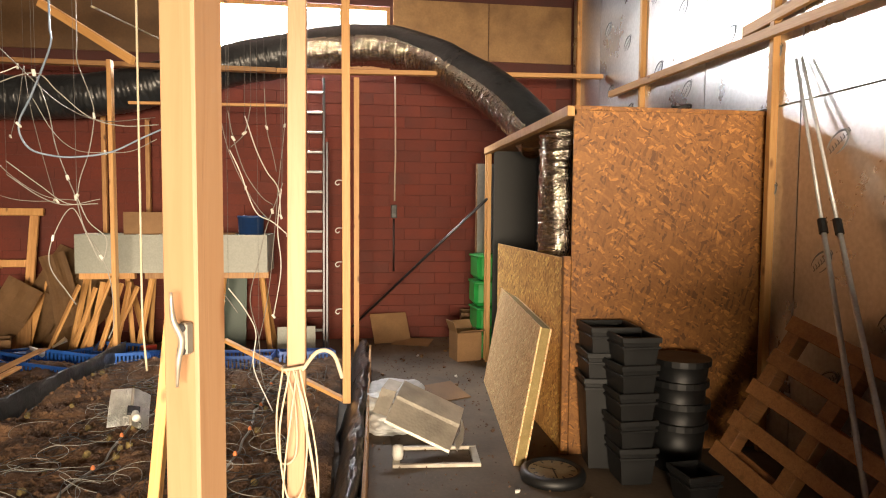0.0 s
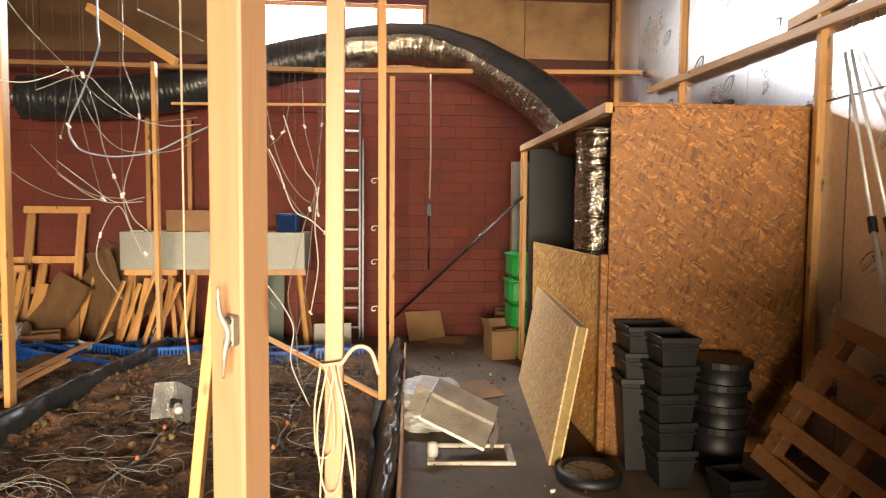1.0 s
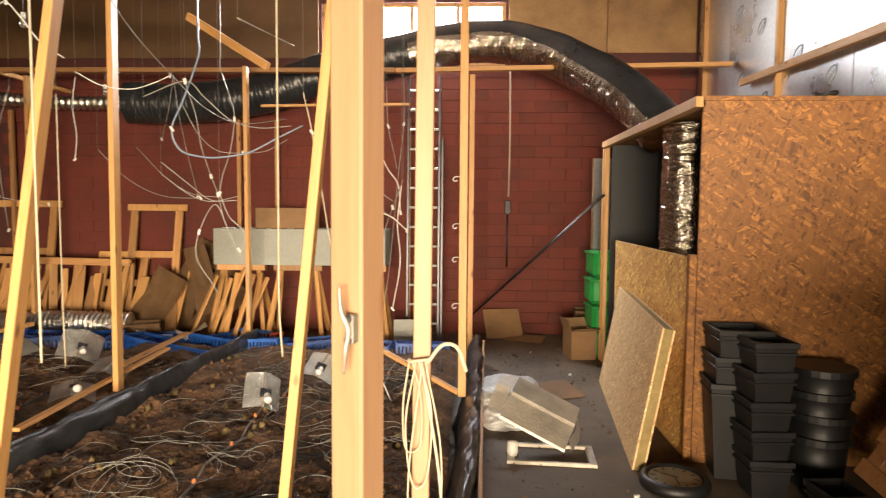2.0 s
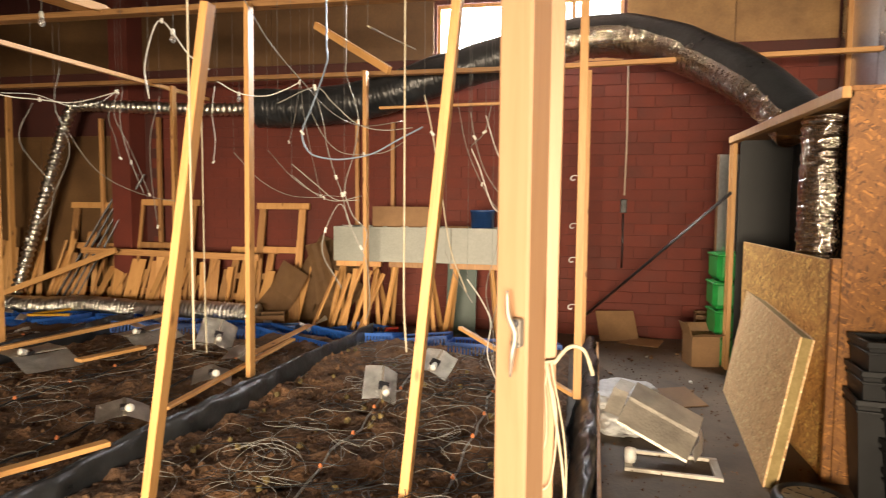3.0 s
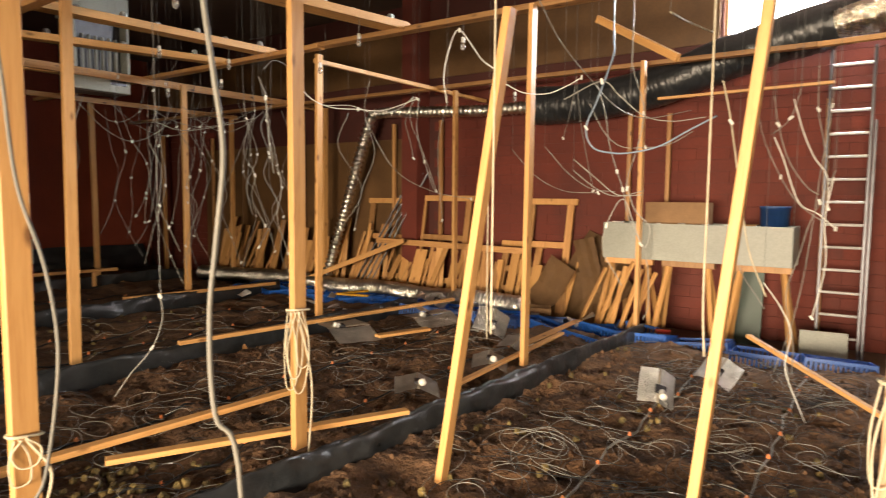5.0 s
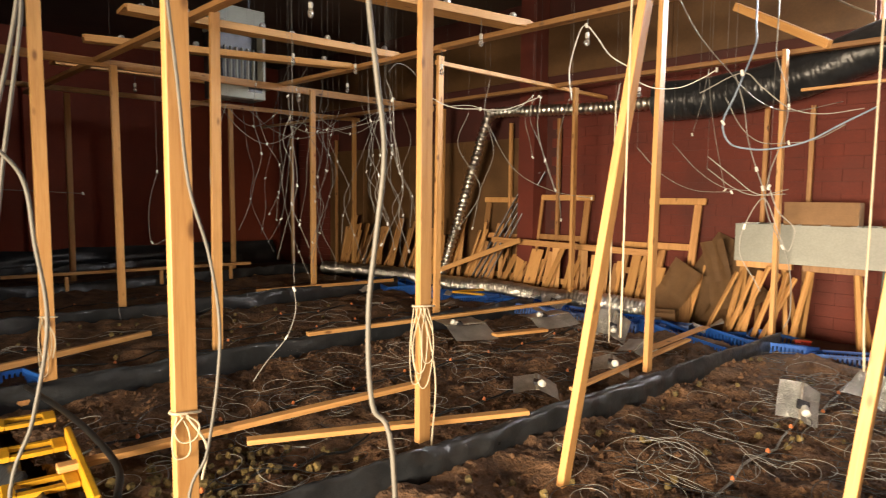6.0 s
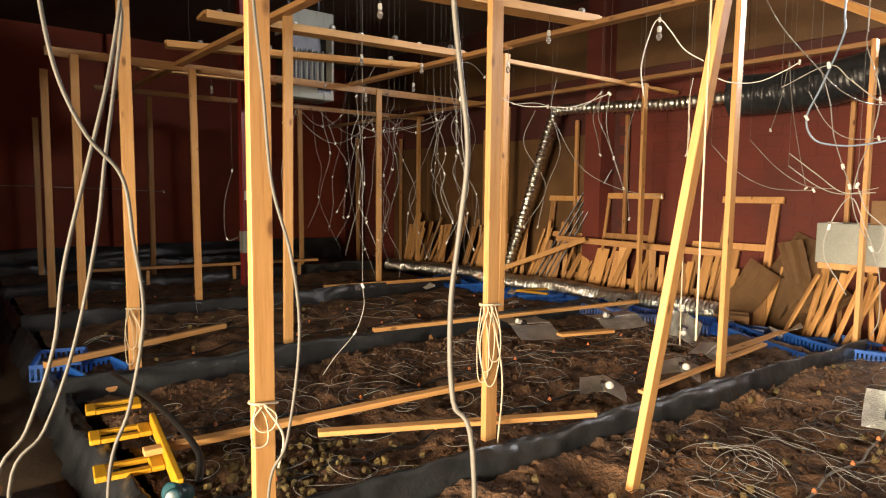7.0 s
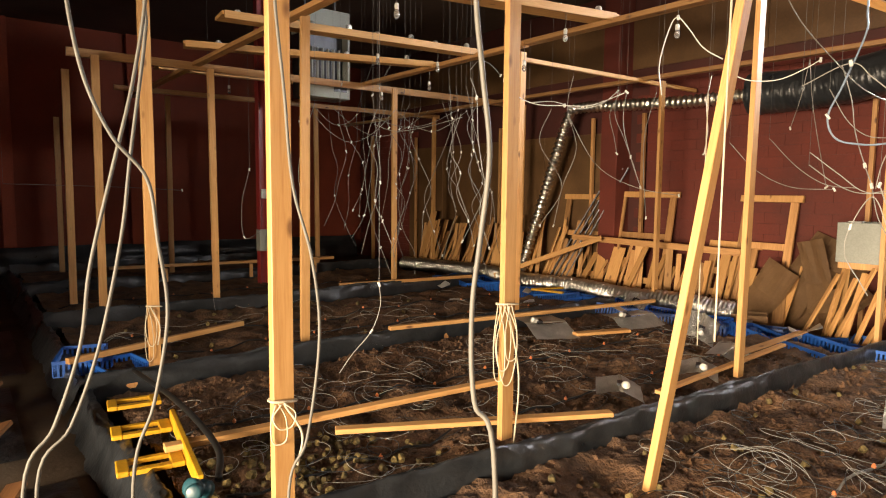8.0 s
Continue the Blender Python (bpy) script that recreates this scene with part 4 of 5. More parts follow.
foil_sheet(-4.9, 6.9, 0.36, 0.28, 0.26, (30, 15), 20)

# yellow crate remains and the blue fitting
yc = base("yellow_crate", pose(-3.9, 0.73, 0.26, 0, 0, -7.6), "broken bright yellow plastic crate with slotted ribs", "crate")
for x in (-0.74, -0.18, 0.37):
    bm = bmesh.new()
    cube(bm, x - 0.09, -0.18, 0, x + 0.09, -0.12, 0.03, 0.006)
    cube(bm, x - 0.09, 0.08, 0, x + 0.09, 0.15, 0.03, 0.006)
    cube(bm, x + 0.045, -0.1195, 0.003, x + 0.09, 0.0795, 0.027)
    cube(bm, x - 0.09, -0.1195, 0.003, x - 0.055, 0.0795, 0.027)
    part("rib", bm, YELLOW, yc)
part("side_rail", block(-0.25, 0.152, 0.0, 0.82, 0.185, 0.09, 0.006), YELLOW, yc)
tray(-5.75, 0.95, 0.14, 10, BLUE, "blue slatted plastic crate half buried in soil")
tray(-6.25, 0.72, 0.16, -14, BLUE, "blue slatted plastic crate half buried in soil")
ye = base("yellow_bracket", Matrix.Translation((-6.35, 6.45, 0.33)), "yellow folded plastic bracket lying by the crates", "bracket")
for a in (20, 75):
    part("arm", block(-0.03, 0, 0, 0.03, 0.5, 0.03, 0.004), YELLOW, ye, "", pose(0, 0, 0, 0, 0, -a))
TEAL = plain("teal_plastic", (0.010, 0.045, 0.060), (0.02, 0.075, 0.09), 8, 0.4)
fit_ob = base("pipe_fitting", pose(-3.0, 0.8, 0.3, 0, 0, 30), "blue-green plastic pipe coupling on the bed edge", "pipe fitting")
part("body", lathe([(0.03, 0), (0.045, 0.005), (0.045, 0.05), (0.034, 0.055), (0.034, 0.09), (0.042, 0.095), (0.042, 0.13), (0.03, 0.135)], 18), TEAL, fit_ob, "", pose(0, 0, 0, 60), True)
part("branch", lathe([(0.026, 0), (0.026, 0.05), (0.038, 0.055), (0.038, 0.10), (0.028, 0.105)], 18), TEAL, fit_ob, "", pose(0, -0.05, 0.03, 60, 60), True)
thing("feed_pipe", sweep(spline([(-3.02, 0.86, 0.33), (-3.3, 0.95, 0.36), (-3.8, 0.98, 0.37), (-4.4, 0.98, 0.36), (-5.3, 0.95, 0.32)]), 0.018, 10), BLACK_PLASTIC, Matrix(), "black feed pipe running along the bed end", "pipe", smooth=True)


def soil_height(x, y):
    return 0.175 + 0.06 * noise.noise((x * 1.3, y * 1.3, 1)) + 0.06 * noise.noise((x * 4, y * 4, 5)) + 0.05 * abs(noise.noise((x * 10, y * 10, 2)))


# drip lines with orange drippers
for x in (-1.25, -0.45, -3.05, -3.95, -6.1, -6.9, -9.5):
    pts = [(x + 0.06 * noise.noise((x, k * 0.5, 3)), 0.9 + 0.18 * k, soil_height(x, 0.9 + 0.18 * k) + 0.025) for k in range(31)]
    d = base("drip_line", Matrix(), "black drip hose with small orange drippers on the soil", "drip hose", "drip hoses")
    part("hose", sweep(pts, 0.008, 6), BLACK_PLASTIC if x < -2 else GREY_CABLE, d, "", None, True)
    drip = None
    for k in range(2, 30, 3):
        if drip is None:
            drip = part("dripper", lathe([(0.006, 0), (0.013, 0.006), (0.013, 0.016), (0.005, 0.03)], 8), plain("orange_plastic", (0.55, 0.16, 0.04), (0.65, 0.22, 0.08), 9, 0.45), d, "small orange dripper", Matrix.Translation(pts[k]))
        else:
            o = drip.copy()
            scene.collection.objects.link(o)
            o.matrix_basis = Matrix.Translation(pts[k])

rng = random.Random(11)


def curls(x0, x1, y0, y1, n, r, mat, label, spread=0.5):
    """Thin tubes lying in loose loops, gathered along the two drip hoses of a bed."""
    bm = bmesh.new()
    for _ in range(n):
        row = rng.choice((0.36, 0.76))
        x, y = x0 + (x1 - x0) * (row + rng.gauss(0, 0.13) * spread * 2), rng.uniform(y0, y1)
        a, bend = rng.uniform(0, 6.28), rng.choice((-1, 1)) / rng.uniform(0.07, 0.26)
        step, pts = 0.028, []
        hump, wander = rng.uniform(0.01, 0.07), rng.uniform(-0.6, 0.6)
        m = rng.randint(9, 34)
        for k in range(m):
            x = min(max(x, x0), x1)
            pts.append((x, y, 0.2 + 0.06 * noise.noise((x * 1.3, y * 1.3, 1)) + 0.03 * noise.noise((x * 4, y * 4, 5)) + 0.012 + hump * math.sin(math.pi * k / m)))
            x, y = x + step * math.cos(a), y + step * math.sin(a)
            a += step * bend * (1 + wander * k / m)
        sweep(pts, r, 4, bm)
    thing("drip_tubes", bm, mat, Matrix(), label, "drip tubes", "", "stuff")


curls(-2.15, 0.0, 1.6, 6.3, 150, 0.0018, GREY_CABLE, "tangle of thin grey drip tubes on the soil")
curls(-2.15, 0.0, 1.8, 6.3, 170, 0.0024, BLACK_FILM, "tangle of thin black drip tubes on the soil", 0.7)
curls(-5.1, -2.7, 0.9, 6.3, 110, 0.0020, GREY_CABLE, "tangle of thin grey drip tubes on the soil")
curls(-5.1, -2.7, 0.9, 6.3, 90, 0.0024, BLACK_FILM, "tangle of thin black drip tubes on the soil", 0.7)
curls(-8.0, -5.5, 0.9, 6.3, 45, 0.0022, GREY_CABLE, "tangle of thin grey drip tubes on the soil")

# clods and bits of root over the soil
verts, faces = [], []
for _ in range(4200):
    x = rng.uniform(-5.1, 0.02)
    if abs(x + 2.42) < 0.14:
        continue
    y, s = rng.uniform(0.9, 6.3), rng.uniform(0.006, 0.026)
    o, n = Vector((x, y, soil_height(x, y) + s * 0.2)), len(verts)
    for d in ((1, 0, 0), (0, 1, 0), (-1, 0, 0), (0, -1, 0), (0, 0, 1), (0, 0, -1)):
        verts.append(o + Vector(d) * s * rng.uniform(0.6, 1.3) + Vector((rng.uniform(-1, 1), rng.uniform(-1, 1), rng.uniform(-1, 1))) * s * 0.3)
    for k in range(4):
        faces += [(n + k, n + (k + 1) % 4, n + 4), (n + (k + 1) % 4, n + k, n + 5)]
me = bpy.data.meshes.new("soil_clods")
me.from_pydata(verts, [], faces)
me.materials.append(SOIL)
tagged(new("soil_clods", me), "loose crumbs and clods of brown soil", "soil", "", "stuff")

PLUG = plain("substrate", (0.07, 0.052, 0.018), (0.30, 0.215, 0.075), 26, 0.95, 0, 0.9, 120, 0.6)
first = None
for k in range(230):
    if k < 55:
        x, y = rng.uniform(-2.2, -0.1), rng.uniform(2.2, 6.2)
    elif k < 195:
        x, y = rng.gauss(-3.2, 0.26), rng.gauss(1.42, 0.34)
        x, y = max(-4.6, min(-2.65, x)), max(0.85, y)
    else:
        x, y = rng.uniform(-8.0, -5.6), rng.uniform(1.2, 6.2)
    m = Matrix.LocRotScale((x, y, soil_height(x, y) + 0.022), Euler((rng.uniform(-0.5, 0.5), rng.uniform(-0.5, 0.5), rng.uniform(0, 3))), Vector((1, 1, 1)) * rng.uniform(0.5, 0.95))
    if first is None:
        first = thing("substrate_cube", crumple(block(-0.021, -0.021, -0.021, 0.021, 0.021, 0.021, 0.007), 0.013, 70), PLUG, m, "small yellowish rock-wool cube lying on the soil", "substrate cube", "substrate cubes")
    else:
        o = first.copy()
        scene.collection.objects.link(o)
        o.matrix_basis = m

# ---- the far end ----
column = base("steel_column", Matrix.Translation((-9.9, 3.84, 0)), "dark red painted steel column with a grey collar", "column")
bm = bmesh.new()
cube(bm, -0.07, -0.07, 0, 0.07, -0.058, TOP)
cube(bm, -0.07, 0.058, 0, 0.07, 0.07, TOP)
cube(bm, -0.006, -0.0575, 0, 0.006, 0.0575, TOP)
part("profile", bm, plain("column_red", (0.25, 0.02, 0.02), (0.33, 0.035, 0.03), 3, 0.45), column)
part("collar", block(-0.078, -0.078, 0.75, 0.078, 0.078, 1.1, 0.004), GREY_PAINT, column)
part("socket_box", block(0.072, -0.05, 1.6, 0.11, 0.05, 1.75, 0.005), WHITE, column, "white socket box")

cooler = base("air_cooler", Matrix.Translation((-8.99, 4.44, 3.14)), "pale grey air cooler hung from the roof", "air cooler")
part("upper_case", block(-0.22, -0.38, 0.95, 0.24, 0.38, 1.30, 0.01), GREY_PAINT, cooler)
part("back_case", block(-0.22, -0.36, 0.0, 0.05, 0.36, 0.945), STEEL, cooler, "dark inner case")
part("lower_case", block(0.055, -0.38, 0.0, 0.24, 0.38, 0.27, 0.01), GREY_PAINT, cooler)
for y in (-0.38, 0.34):
    part("side_frame", block(0.055, y, 0.275, 0.24, y + 0.04, 0.945, 0.004), GREY_PAINT, cooler)
for k in range(7):
    part("louvre", block(0.08, -0.3 + 0.09 * k, 0.3, 0.14, -0.28 + 0.09 * k, 0.75), GREY_PAINT, cooler)
part("badge", block(0.241, 0.1, 0.1, 0.245, 0.32, 0.17), STEEL, cooler, "dark badge plate")
for y in (-0.25, 0.25):
    part("hanger", block(-0.01, y - 0.012, 1.302, 0.01, y + 0.012, TOP - 3.14), STEEL, cooler)

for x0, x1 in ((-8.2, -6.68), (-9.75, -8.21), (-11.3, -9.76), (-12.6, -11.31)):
    thing("plywood_sheet", block(x0, Y1 - 0.03, 0.02, x1, Y1 - 0.008, 2.75, 0.002), SHADED_PLY, Matrix(), "brown plywood sheet covering the wall", "plywood sheet", "plywood sheets")
thing("wall_pier", block(-6.66, 8.3, 0, -6.34, Y1 + 0.01, TOP - 0.01, 0.006), RED_PAINT, Matrix(), "dark red masonry pier at the back wall", "pier", kind="structure")
for y in (-1.5, 0.6, 2.9):
    thing("wall_rib", block(X0 + 0.002, y, 0, X0 + 0.14, y + 0.22, TOP - 0.01, 0.006), DARK_RED, Matrix(), "dark red rib of the end wall", "rib", kind="structure")
film = sheet(lambda u, v: (X0 + 0.25 + 0.12 * noise.noise((u * 9, v * 3, 0)) + 0.25 * (1 - v), -3 + 11.3 * u, 0.02 + 0.55 * v + 0.05 * noise.noise((u * 14, v * 2, 4))), 90, 8)
thing("film_skirt", film, BLACK_FILM, Matrix(), "black plastic film draped along the foot of the end wall", "film", "", "", True)
for k, (x, y, w, d) in enumerate(((-5.6, -0.3, 1.8, 1.0), (-3.6, 0.05, 1.2, 0.7), (-8.0, -0.2, 2.2, 1.1))):
    thing("plastic_film", sheet(lambda u, v: (x + (u - 0.5) * w, y + (v - 0.5) * d, 0.015 + 0.16 * max(0, noise.noise((u * 5 + k, v * 4, 2)) + 0.25) * math.sin(math.pi * u) * math.sin(math.pi * v)), 36, 26),
          BLACK_FILM, Matrix(), "crumpled black film heaped on the floor", "film", "film heaps", "", True)
for k in range(5):
    batten((-6.2 + 0.55 * k, 0.1 - 0.1 * (k % 2), 0.14), (-5.3 + 0.6 * k, -0.25, 0.15), 0.1, 0.03, DARK_WOOD, "dark brown board lying beside the beds", "board", rng.uniform(0, 20), "board", "loose boards")

# small things on the posts
CAST = plain("cast_grey", (0.17, 0.15, 0.125), (0.26, 0.235, 0.20), 30, 0.4, 0.3, 0.1)
cleat = base("rope_cleat", pose(0.1240, 0.8178, 1.585, 0, 0, -23.5), "small cast metal rope cleat screwed to the post", "cleat")
part("cleat_bar", sweep(spline([(-0.008, -0.018, 0.05), (-0.006, -0.018, 0.022), (0.001, -0.014, 0.0), (0.0, -0.018, -0.022), (-0.003, -0.017, -0.05)], 6), [0.0014 + 0.0022 * math.sin(math.pi * k / 24) for k in range(25)], 10), CAST, cleat, "", None, True)
part("foot", block(-0.005, -0.013, -0.017, 0.006, -0.0005, 0.017, 0.002), CAST, cleat)
for z in (-0.012, 0.012):
    part("screw", lathe([(0.0, 0), (0.005, 0), (0.005, 0.002), (0.0, 0.003)], 10), STEEL, cleat, "", pose(0.0, -0.0125, z, 90))


def rope_coil(x, y, z, top_w, drops, tail, face):
    """A rope tied round a post with hanging loops; face is the side it hangs on."""
    r = base("rope_coil", Matrix.Translation((x, y, z)), "pale cord tied round the post and hanging in loops", "cord", "cords on the posts")
    w = top_w
    part("knot", sweep(spline([(-w, -w * 1.4, 0), (w, -w * 1.4, 0.01), (w, w * 1.4, 0), (-w, w * 1.4, -0.01), (-w, -w * 1.4, 0.004)], 6), 0.006, 8), ROPE, r, "", None, True)
    fx, fy = face
    sx, sy = -fy, fx
    for k, n in enumerate(drops):
        o = (k - len(drops) / 2) * 0.022
        sp = 0.03 + 0.014 * (k % 3)
        q = w + 0.012 + 0.006 * k
        pts = [(fx * q + sx * (o - 0.01), fy * q + sy * (o - 0.01), 0.0), (fx * q + sx * (o - sp), fy * q + sy * (o - sp), -n * 0.5), (fx * q + sx * (o - 0.02), fy * q + sy * (o - 0.02), -n),
               (fx * q + sx * (o + 0.03), fy * q + sy * (o + 0.03), -n * 0.95), (fx * q + sx * (o + sp), fy * q + sy * (o + sp), -n * 0.4), (fx * q + sx * o, fy * q + sy * o, 0.005)]
        part("loop", sweep(spline(pts, 8), 0.0032, 8), ROPE, r, "", None, True)
    part("tail", sweep(spline([(fx * (w + 0.01), fy * (w + 0.01), 0), (fx * (w + 0.02) + sx * 0.07, fy * (w + 0.02) + sy * 0.07, -tail * 0.5), (fx * (w + 0.02) + sx * 0.05, fy * (w + 0.02) + sy * 0.05, -tail)], 8), 0.005, 8), ROPE, r, "", None, True)


rope_coil(-2.6, 2.37, 1.1, 0.036, (0.42, 0.36, 0.44, 0.3), 0.8, (0.75, -0.66))
rope_coil(0.09, 2.25, 1.2, 0.034, (0.3, 0.42, 0.9), 1.0, (0.2, -0.98))
rope_coil(-2.40, 0.925, 0.88, 0.032, (0.16, 0.1), 0.26, (0.97, -0.24))
rope_coil(-5.36, 1.12, 0.80, 0.034, (0.42, 0.3), 0.3, (0.8, -0.6))
thing("stiff_cord", sweep(spline([(0.12, 2.2, 1.2), (0.17, 2.2, 1.26), (0.22, 2.2, 1.25), (0.25, 2.2, 1.17)], 8), 0.007, 8), ROPE, Matrix(), "stiff pale cord end sticking out from the post", "cord", smooth=True)
for z in (1.0, 1.35, 1.6, 1.95):
    thing("cup_hook", sweep(spline([(0.183, 4.80, z), (0.15, 4.79, z), (0.135, 4.79, z - 0.02), (0.15, 4.79, z - 0.035), (0.165, 4.79, z - 0.025)], 6), 0.004, 6), ALU, Matrix(), "small metal cup hook screwed into the post", "hook", "cup hooks", smooth=True)

# clutter in the trough and on the floor
for k in range(8):
    thing("white_scrap", crumple(block(-0.06, -0.04, 0, 0.06, 0.04, 0.015), 0.02, 20), WHITE, pose(-2.7 + 0.26 * k, 7.74, 1.43 + rng.uniform(0, 0.01), 0, 0, rng.uniform(0, 90)), "crumpled white scrap along the trough edge", "scrap", "white scraps")
for k in range(26):
    x, y = rng.uniform(0.5, 1.5), rng.uniform(3.2, 8.0)
    thing("floor_crumb", crumple(block(-0.014, -0.011, 0, 0.014, 0.011, 0.016), 0.008, 50), rng.choice((CARDBOARD, WHITE, SOIL)), pose(x, y, 0.002, 0, 0, rng.uniform(0, 180)), "small crumb of rubble on the concrete", "crumb", "floor crumbs")

thing("green_board", block(-0.2, -0.01, 0, 0.2, 0.01, 1.0, 0.002), plain("dark_green_paint", (0.012, 0.035, 0.022), (0.02, 0.05, 0.032), 4, 0.5), pose(-1.3, 8.2, 0.002, -8), "dark green board standing under the trough", "board")
thing("grey_board", block(-0.22, -0.008, 0, 0.22, 0.008, 0.36, 0.002), GREY_PAINT, pose(-0.42, 7.6, 0.002, -14, 0, 6), "small grey sheet leaning on the ladder foot", "board")
thing("red_scrap", crumple(block(-0.07, -0.05, 0, 0.07, 0.05, 0.06), 0.03, 14), plain("red_plastic", (0.35, 0.03, 0.02), (0.45, 0.05, 0.03), 6, 0.4), pose(-2.0, 7.35, 0.17, 0, 0, 30), "crumpled red plastic scrap beside the crates", "scrap")
for k in range(14):
    thing("foil_scrap", crumple(block(-0.07, -0.05, 0, 0.07, 0.05, 0.02), 0.045, 13 + k), FOIL_FINE, pose(rng.uniform(-8.0, -2.8), rng.uniform(5.6, 7.5), 0.29, rng.uniform(-30, 30), rng.uniform(-30, 30), rng.uniform(0, 180)), "crumpled scrap of silver foil by the bed end", "foil scrap", "foil scraps")

GLASS, gt2, gp2 = material("bulb_glass")
gp2.inputs["Base Color"].default_value = (0.9, 0.9, 0.88, 1)
gp2.inputs["Roughness"].default_value, gp2.inputs["Transmission Weight"].default_value = 0.08, 0.85
for x, y, z in ((-6.35, 2.9, 3.30), (-6.22, 4.6, 3.30), (-7.35, 3.4, 3.28), (-4.55, 2.9, 3.30), (-4.2, 4.6, 3.30), (-6.3, 3.8, 3.30), (-5.2, 5.05, 3.22), (-7.0, 5.05, 3.22), (-3.3, 5.06, 3.24), (-8.2, 5.05, 3.22), (-9.5, 3.2, 3.28), (-4.0, 7.36, 3.12)):
    b = base("hanging_bulb", Matrix.Translation((x, y, z)), "clear glass lamp bulb hanging in a small socket", "bulb", "hanging bulbs")
    part("wire", sweep([(0, 0, 0.0), (0.004, 0, 0.06), (0, 0, 0.16)], 0.003, 5), DARK_CABLE, b)
    part("socket", lathe([(0.0, -0.05), (0.017, -0.05), (0.019, -0.02), (0.015, 0.0), (0.0, 0.0)], 12), WHITE, b, "", None, True)
    part("glass", lathe([(0.0, -0.125), (0.014, -0.121), (0.025, -0.10), (0.023, -0.075), (0.013, -0.051)], 14), GLASS, b, "clear glass bulb", None, True)

verts, faces = [], []
for _ in range(900):
    x, y, s = rng.uniform(0.3, 1.75), 2.6 + 5.9 * rng.random() ** 0.8, rng.uniform(0.003, 0.011)
    o, n = Vector((x, y, s * 0.4)), len(verts)
    for d in ((1, 0, 0), (0, 1, 0), (-1, 0, 0), (0, -1, 0), (0, 0, 1), (0, 0, -0.4)):
        verts.append(o + Vector(d) * s * rng.uniform(0.5, 1.4))
    for k in range(4):
        faces += [(n + k, n + (k + 1) % 4, n + 4), (n + (k + 1) % 4, n + k, n + 5)]
me = bpy.data.meshes.new("floor_grit")
me.from_pydata(verts, [], faces)
me.materials.append(SOIL)
tagged(new("floor_grit", me), "spilled soil crumbs strewn over the concrete", "soil", "", "stuff")

# ---- cables hung under the frame ----
BLUE_CABLE = plain("blue_grey_cable", (0.16, 0.22, 0.30), (0.24, 0.30, 0.38), 8, 0.4, 0, 0.02)
DULL_CABLE = plain("dull_conduit", (0.085, 0.08, 0.068), (0.13, 0.12, 0.10), 8, 0.62, 0, 0.05)
KINDS = {"conduit": (0.0054, DULL_CABLE, "thick pale grey flexible conduit hanging from the beams"), "grey": (0.0033, GREY_CABLE, "thin grey cable with white connectors hanging loose"),
         "white": (0.0042, WHITE, "white cable slung under the beams"), "dark": (0.0035, DARK_CABLE, "thin black cable hanging loose"),
         "blue": (0.006, BLUE_CABLE, "blue-grey cable hanging in a loop"), "rope": (0.0045, ROPE, "pale cord hanging straight down")}
PLUG_MESH = finish("connector", block(-0.009, -0.007, -0.019, 0.009, 0.007, 0.019, 0.003), WHITE)


def cable(kind, points, plugs):
    r, mat, label = KINDS[kind]
    c = base("hanging_cable", Matrix.Translation(points[0]), label, "cable", "hanging cables")
    o = Vector(points[0])
    local = [Vector(p) - o for p in points]
    part("cord", sweep(spline(local, 7), r, 6), mat, c, "", None, True)
    if points[0][2] < 3.4:
        part("hanger_wire", sweep([(0, 0, 0), (0, 0, TOP - points[0][2])], 0.0012, 4), DARK_CABLE, c)
    for k in plugs:
        q = part_copy("connector", PLUG_MESH, c, Matrix.Translation(local[k]) @ pose(0, 0, 0, rng.uniform(-40, 40), rng.uniform(-40, 40), rng.uniform(0, 180)))
    return c


def part_copy(name, mesh, parent, m):
    ob = new(name, mesh)
    ob.parent = parent
    ob.matrix_basis = m
    return ob


cable('conduit', [(-0.92, 0.67, 3.3), (-0.92, 0.67, 2.68), (-0.92, 0.67, 2.19), (-0.92, 0.67, 2.07), (-0.91, 0.68, 1.94), (-0.90, 0.69, 1.8), (-0.91, 0.68, 1.65), (-0.92, 0.67, 1.51), (-0.91, 0.67, 1.34), (-0.88, 0.70, 1.18), (-0.88, 0.70, 0.24)], [])
cable('conduit', [(-1.93, 0.16, 3.3), (-1.93, 0.16, 2.75), (-1.93, 0.16, 2.33), (-1.93, 0.16, 2.21), (-1.92, 0.19, 2.02), (-1.91, 0.25, 1.87), (-1.90, 0.33, 1.76), (-1.89, 0.35, 1.59), (-1.89, 0.37, 1.38), (-1.90, 0.33, 1.13), (-1.91, 0.27, 0.9), (-1.91, 0.27, 0.24)], [])
cable('conduit', [(-1.99, 0.36, 3.3), (-1.99, 0.36, 2.78), (-1.99, 0.36, 2.38), (-1.99, 0.36, 2.26), (-2.00, 0.32, 2.02), (-2.01, 0.26, 1.77), (-2.02, 0.20, 1.51), (-2.03, 0.17, 1.29), (-2.04, 0.10, 1.07), (-2.04, 0.02, 0.9), (-2.04, 0.02, 0.24)], [])
cable('conduit', [(-2.09, 0.38, 3.3), (-2.09, 0.38, 2.75), (-2.09, 0.38, 2.31), (-2.09, 0.38, 2.19), (-2.10, 0.33, 1.83), (-2.11, 0.30, 1.59), (-2.12, 0.23, 1.26), (-2.13, 0.15, 1.03), (-2.14, 0.06, 0.87), (-2.14, 0.06, 0.24)], [])
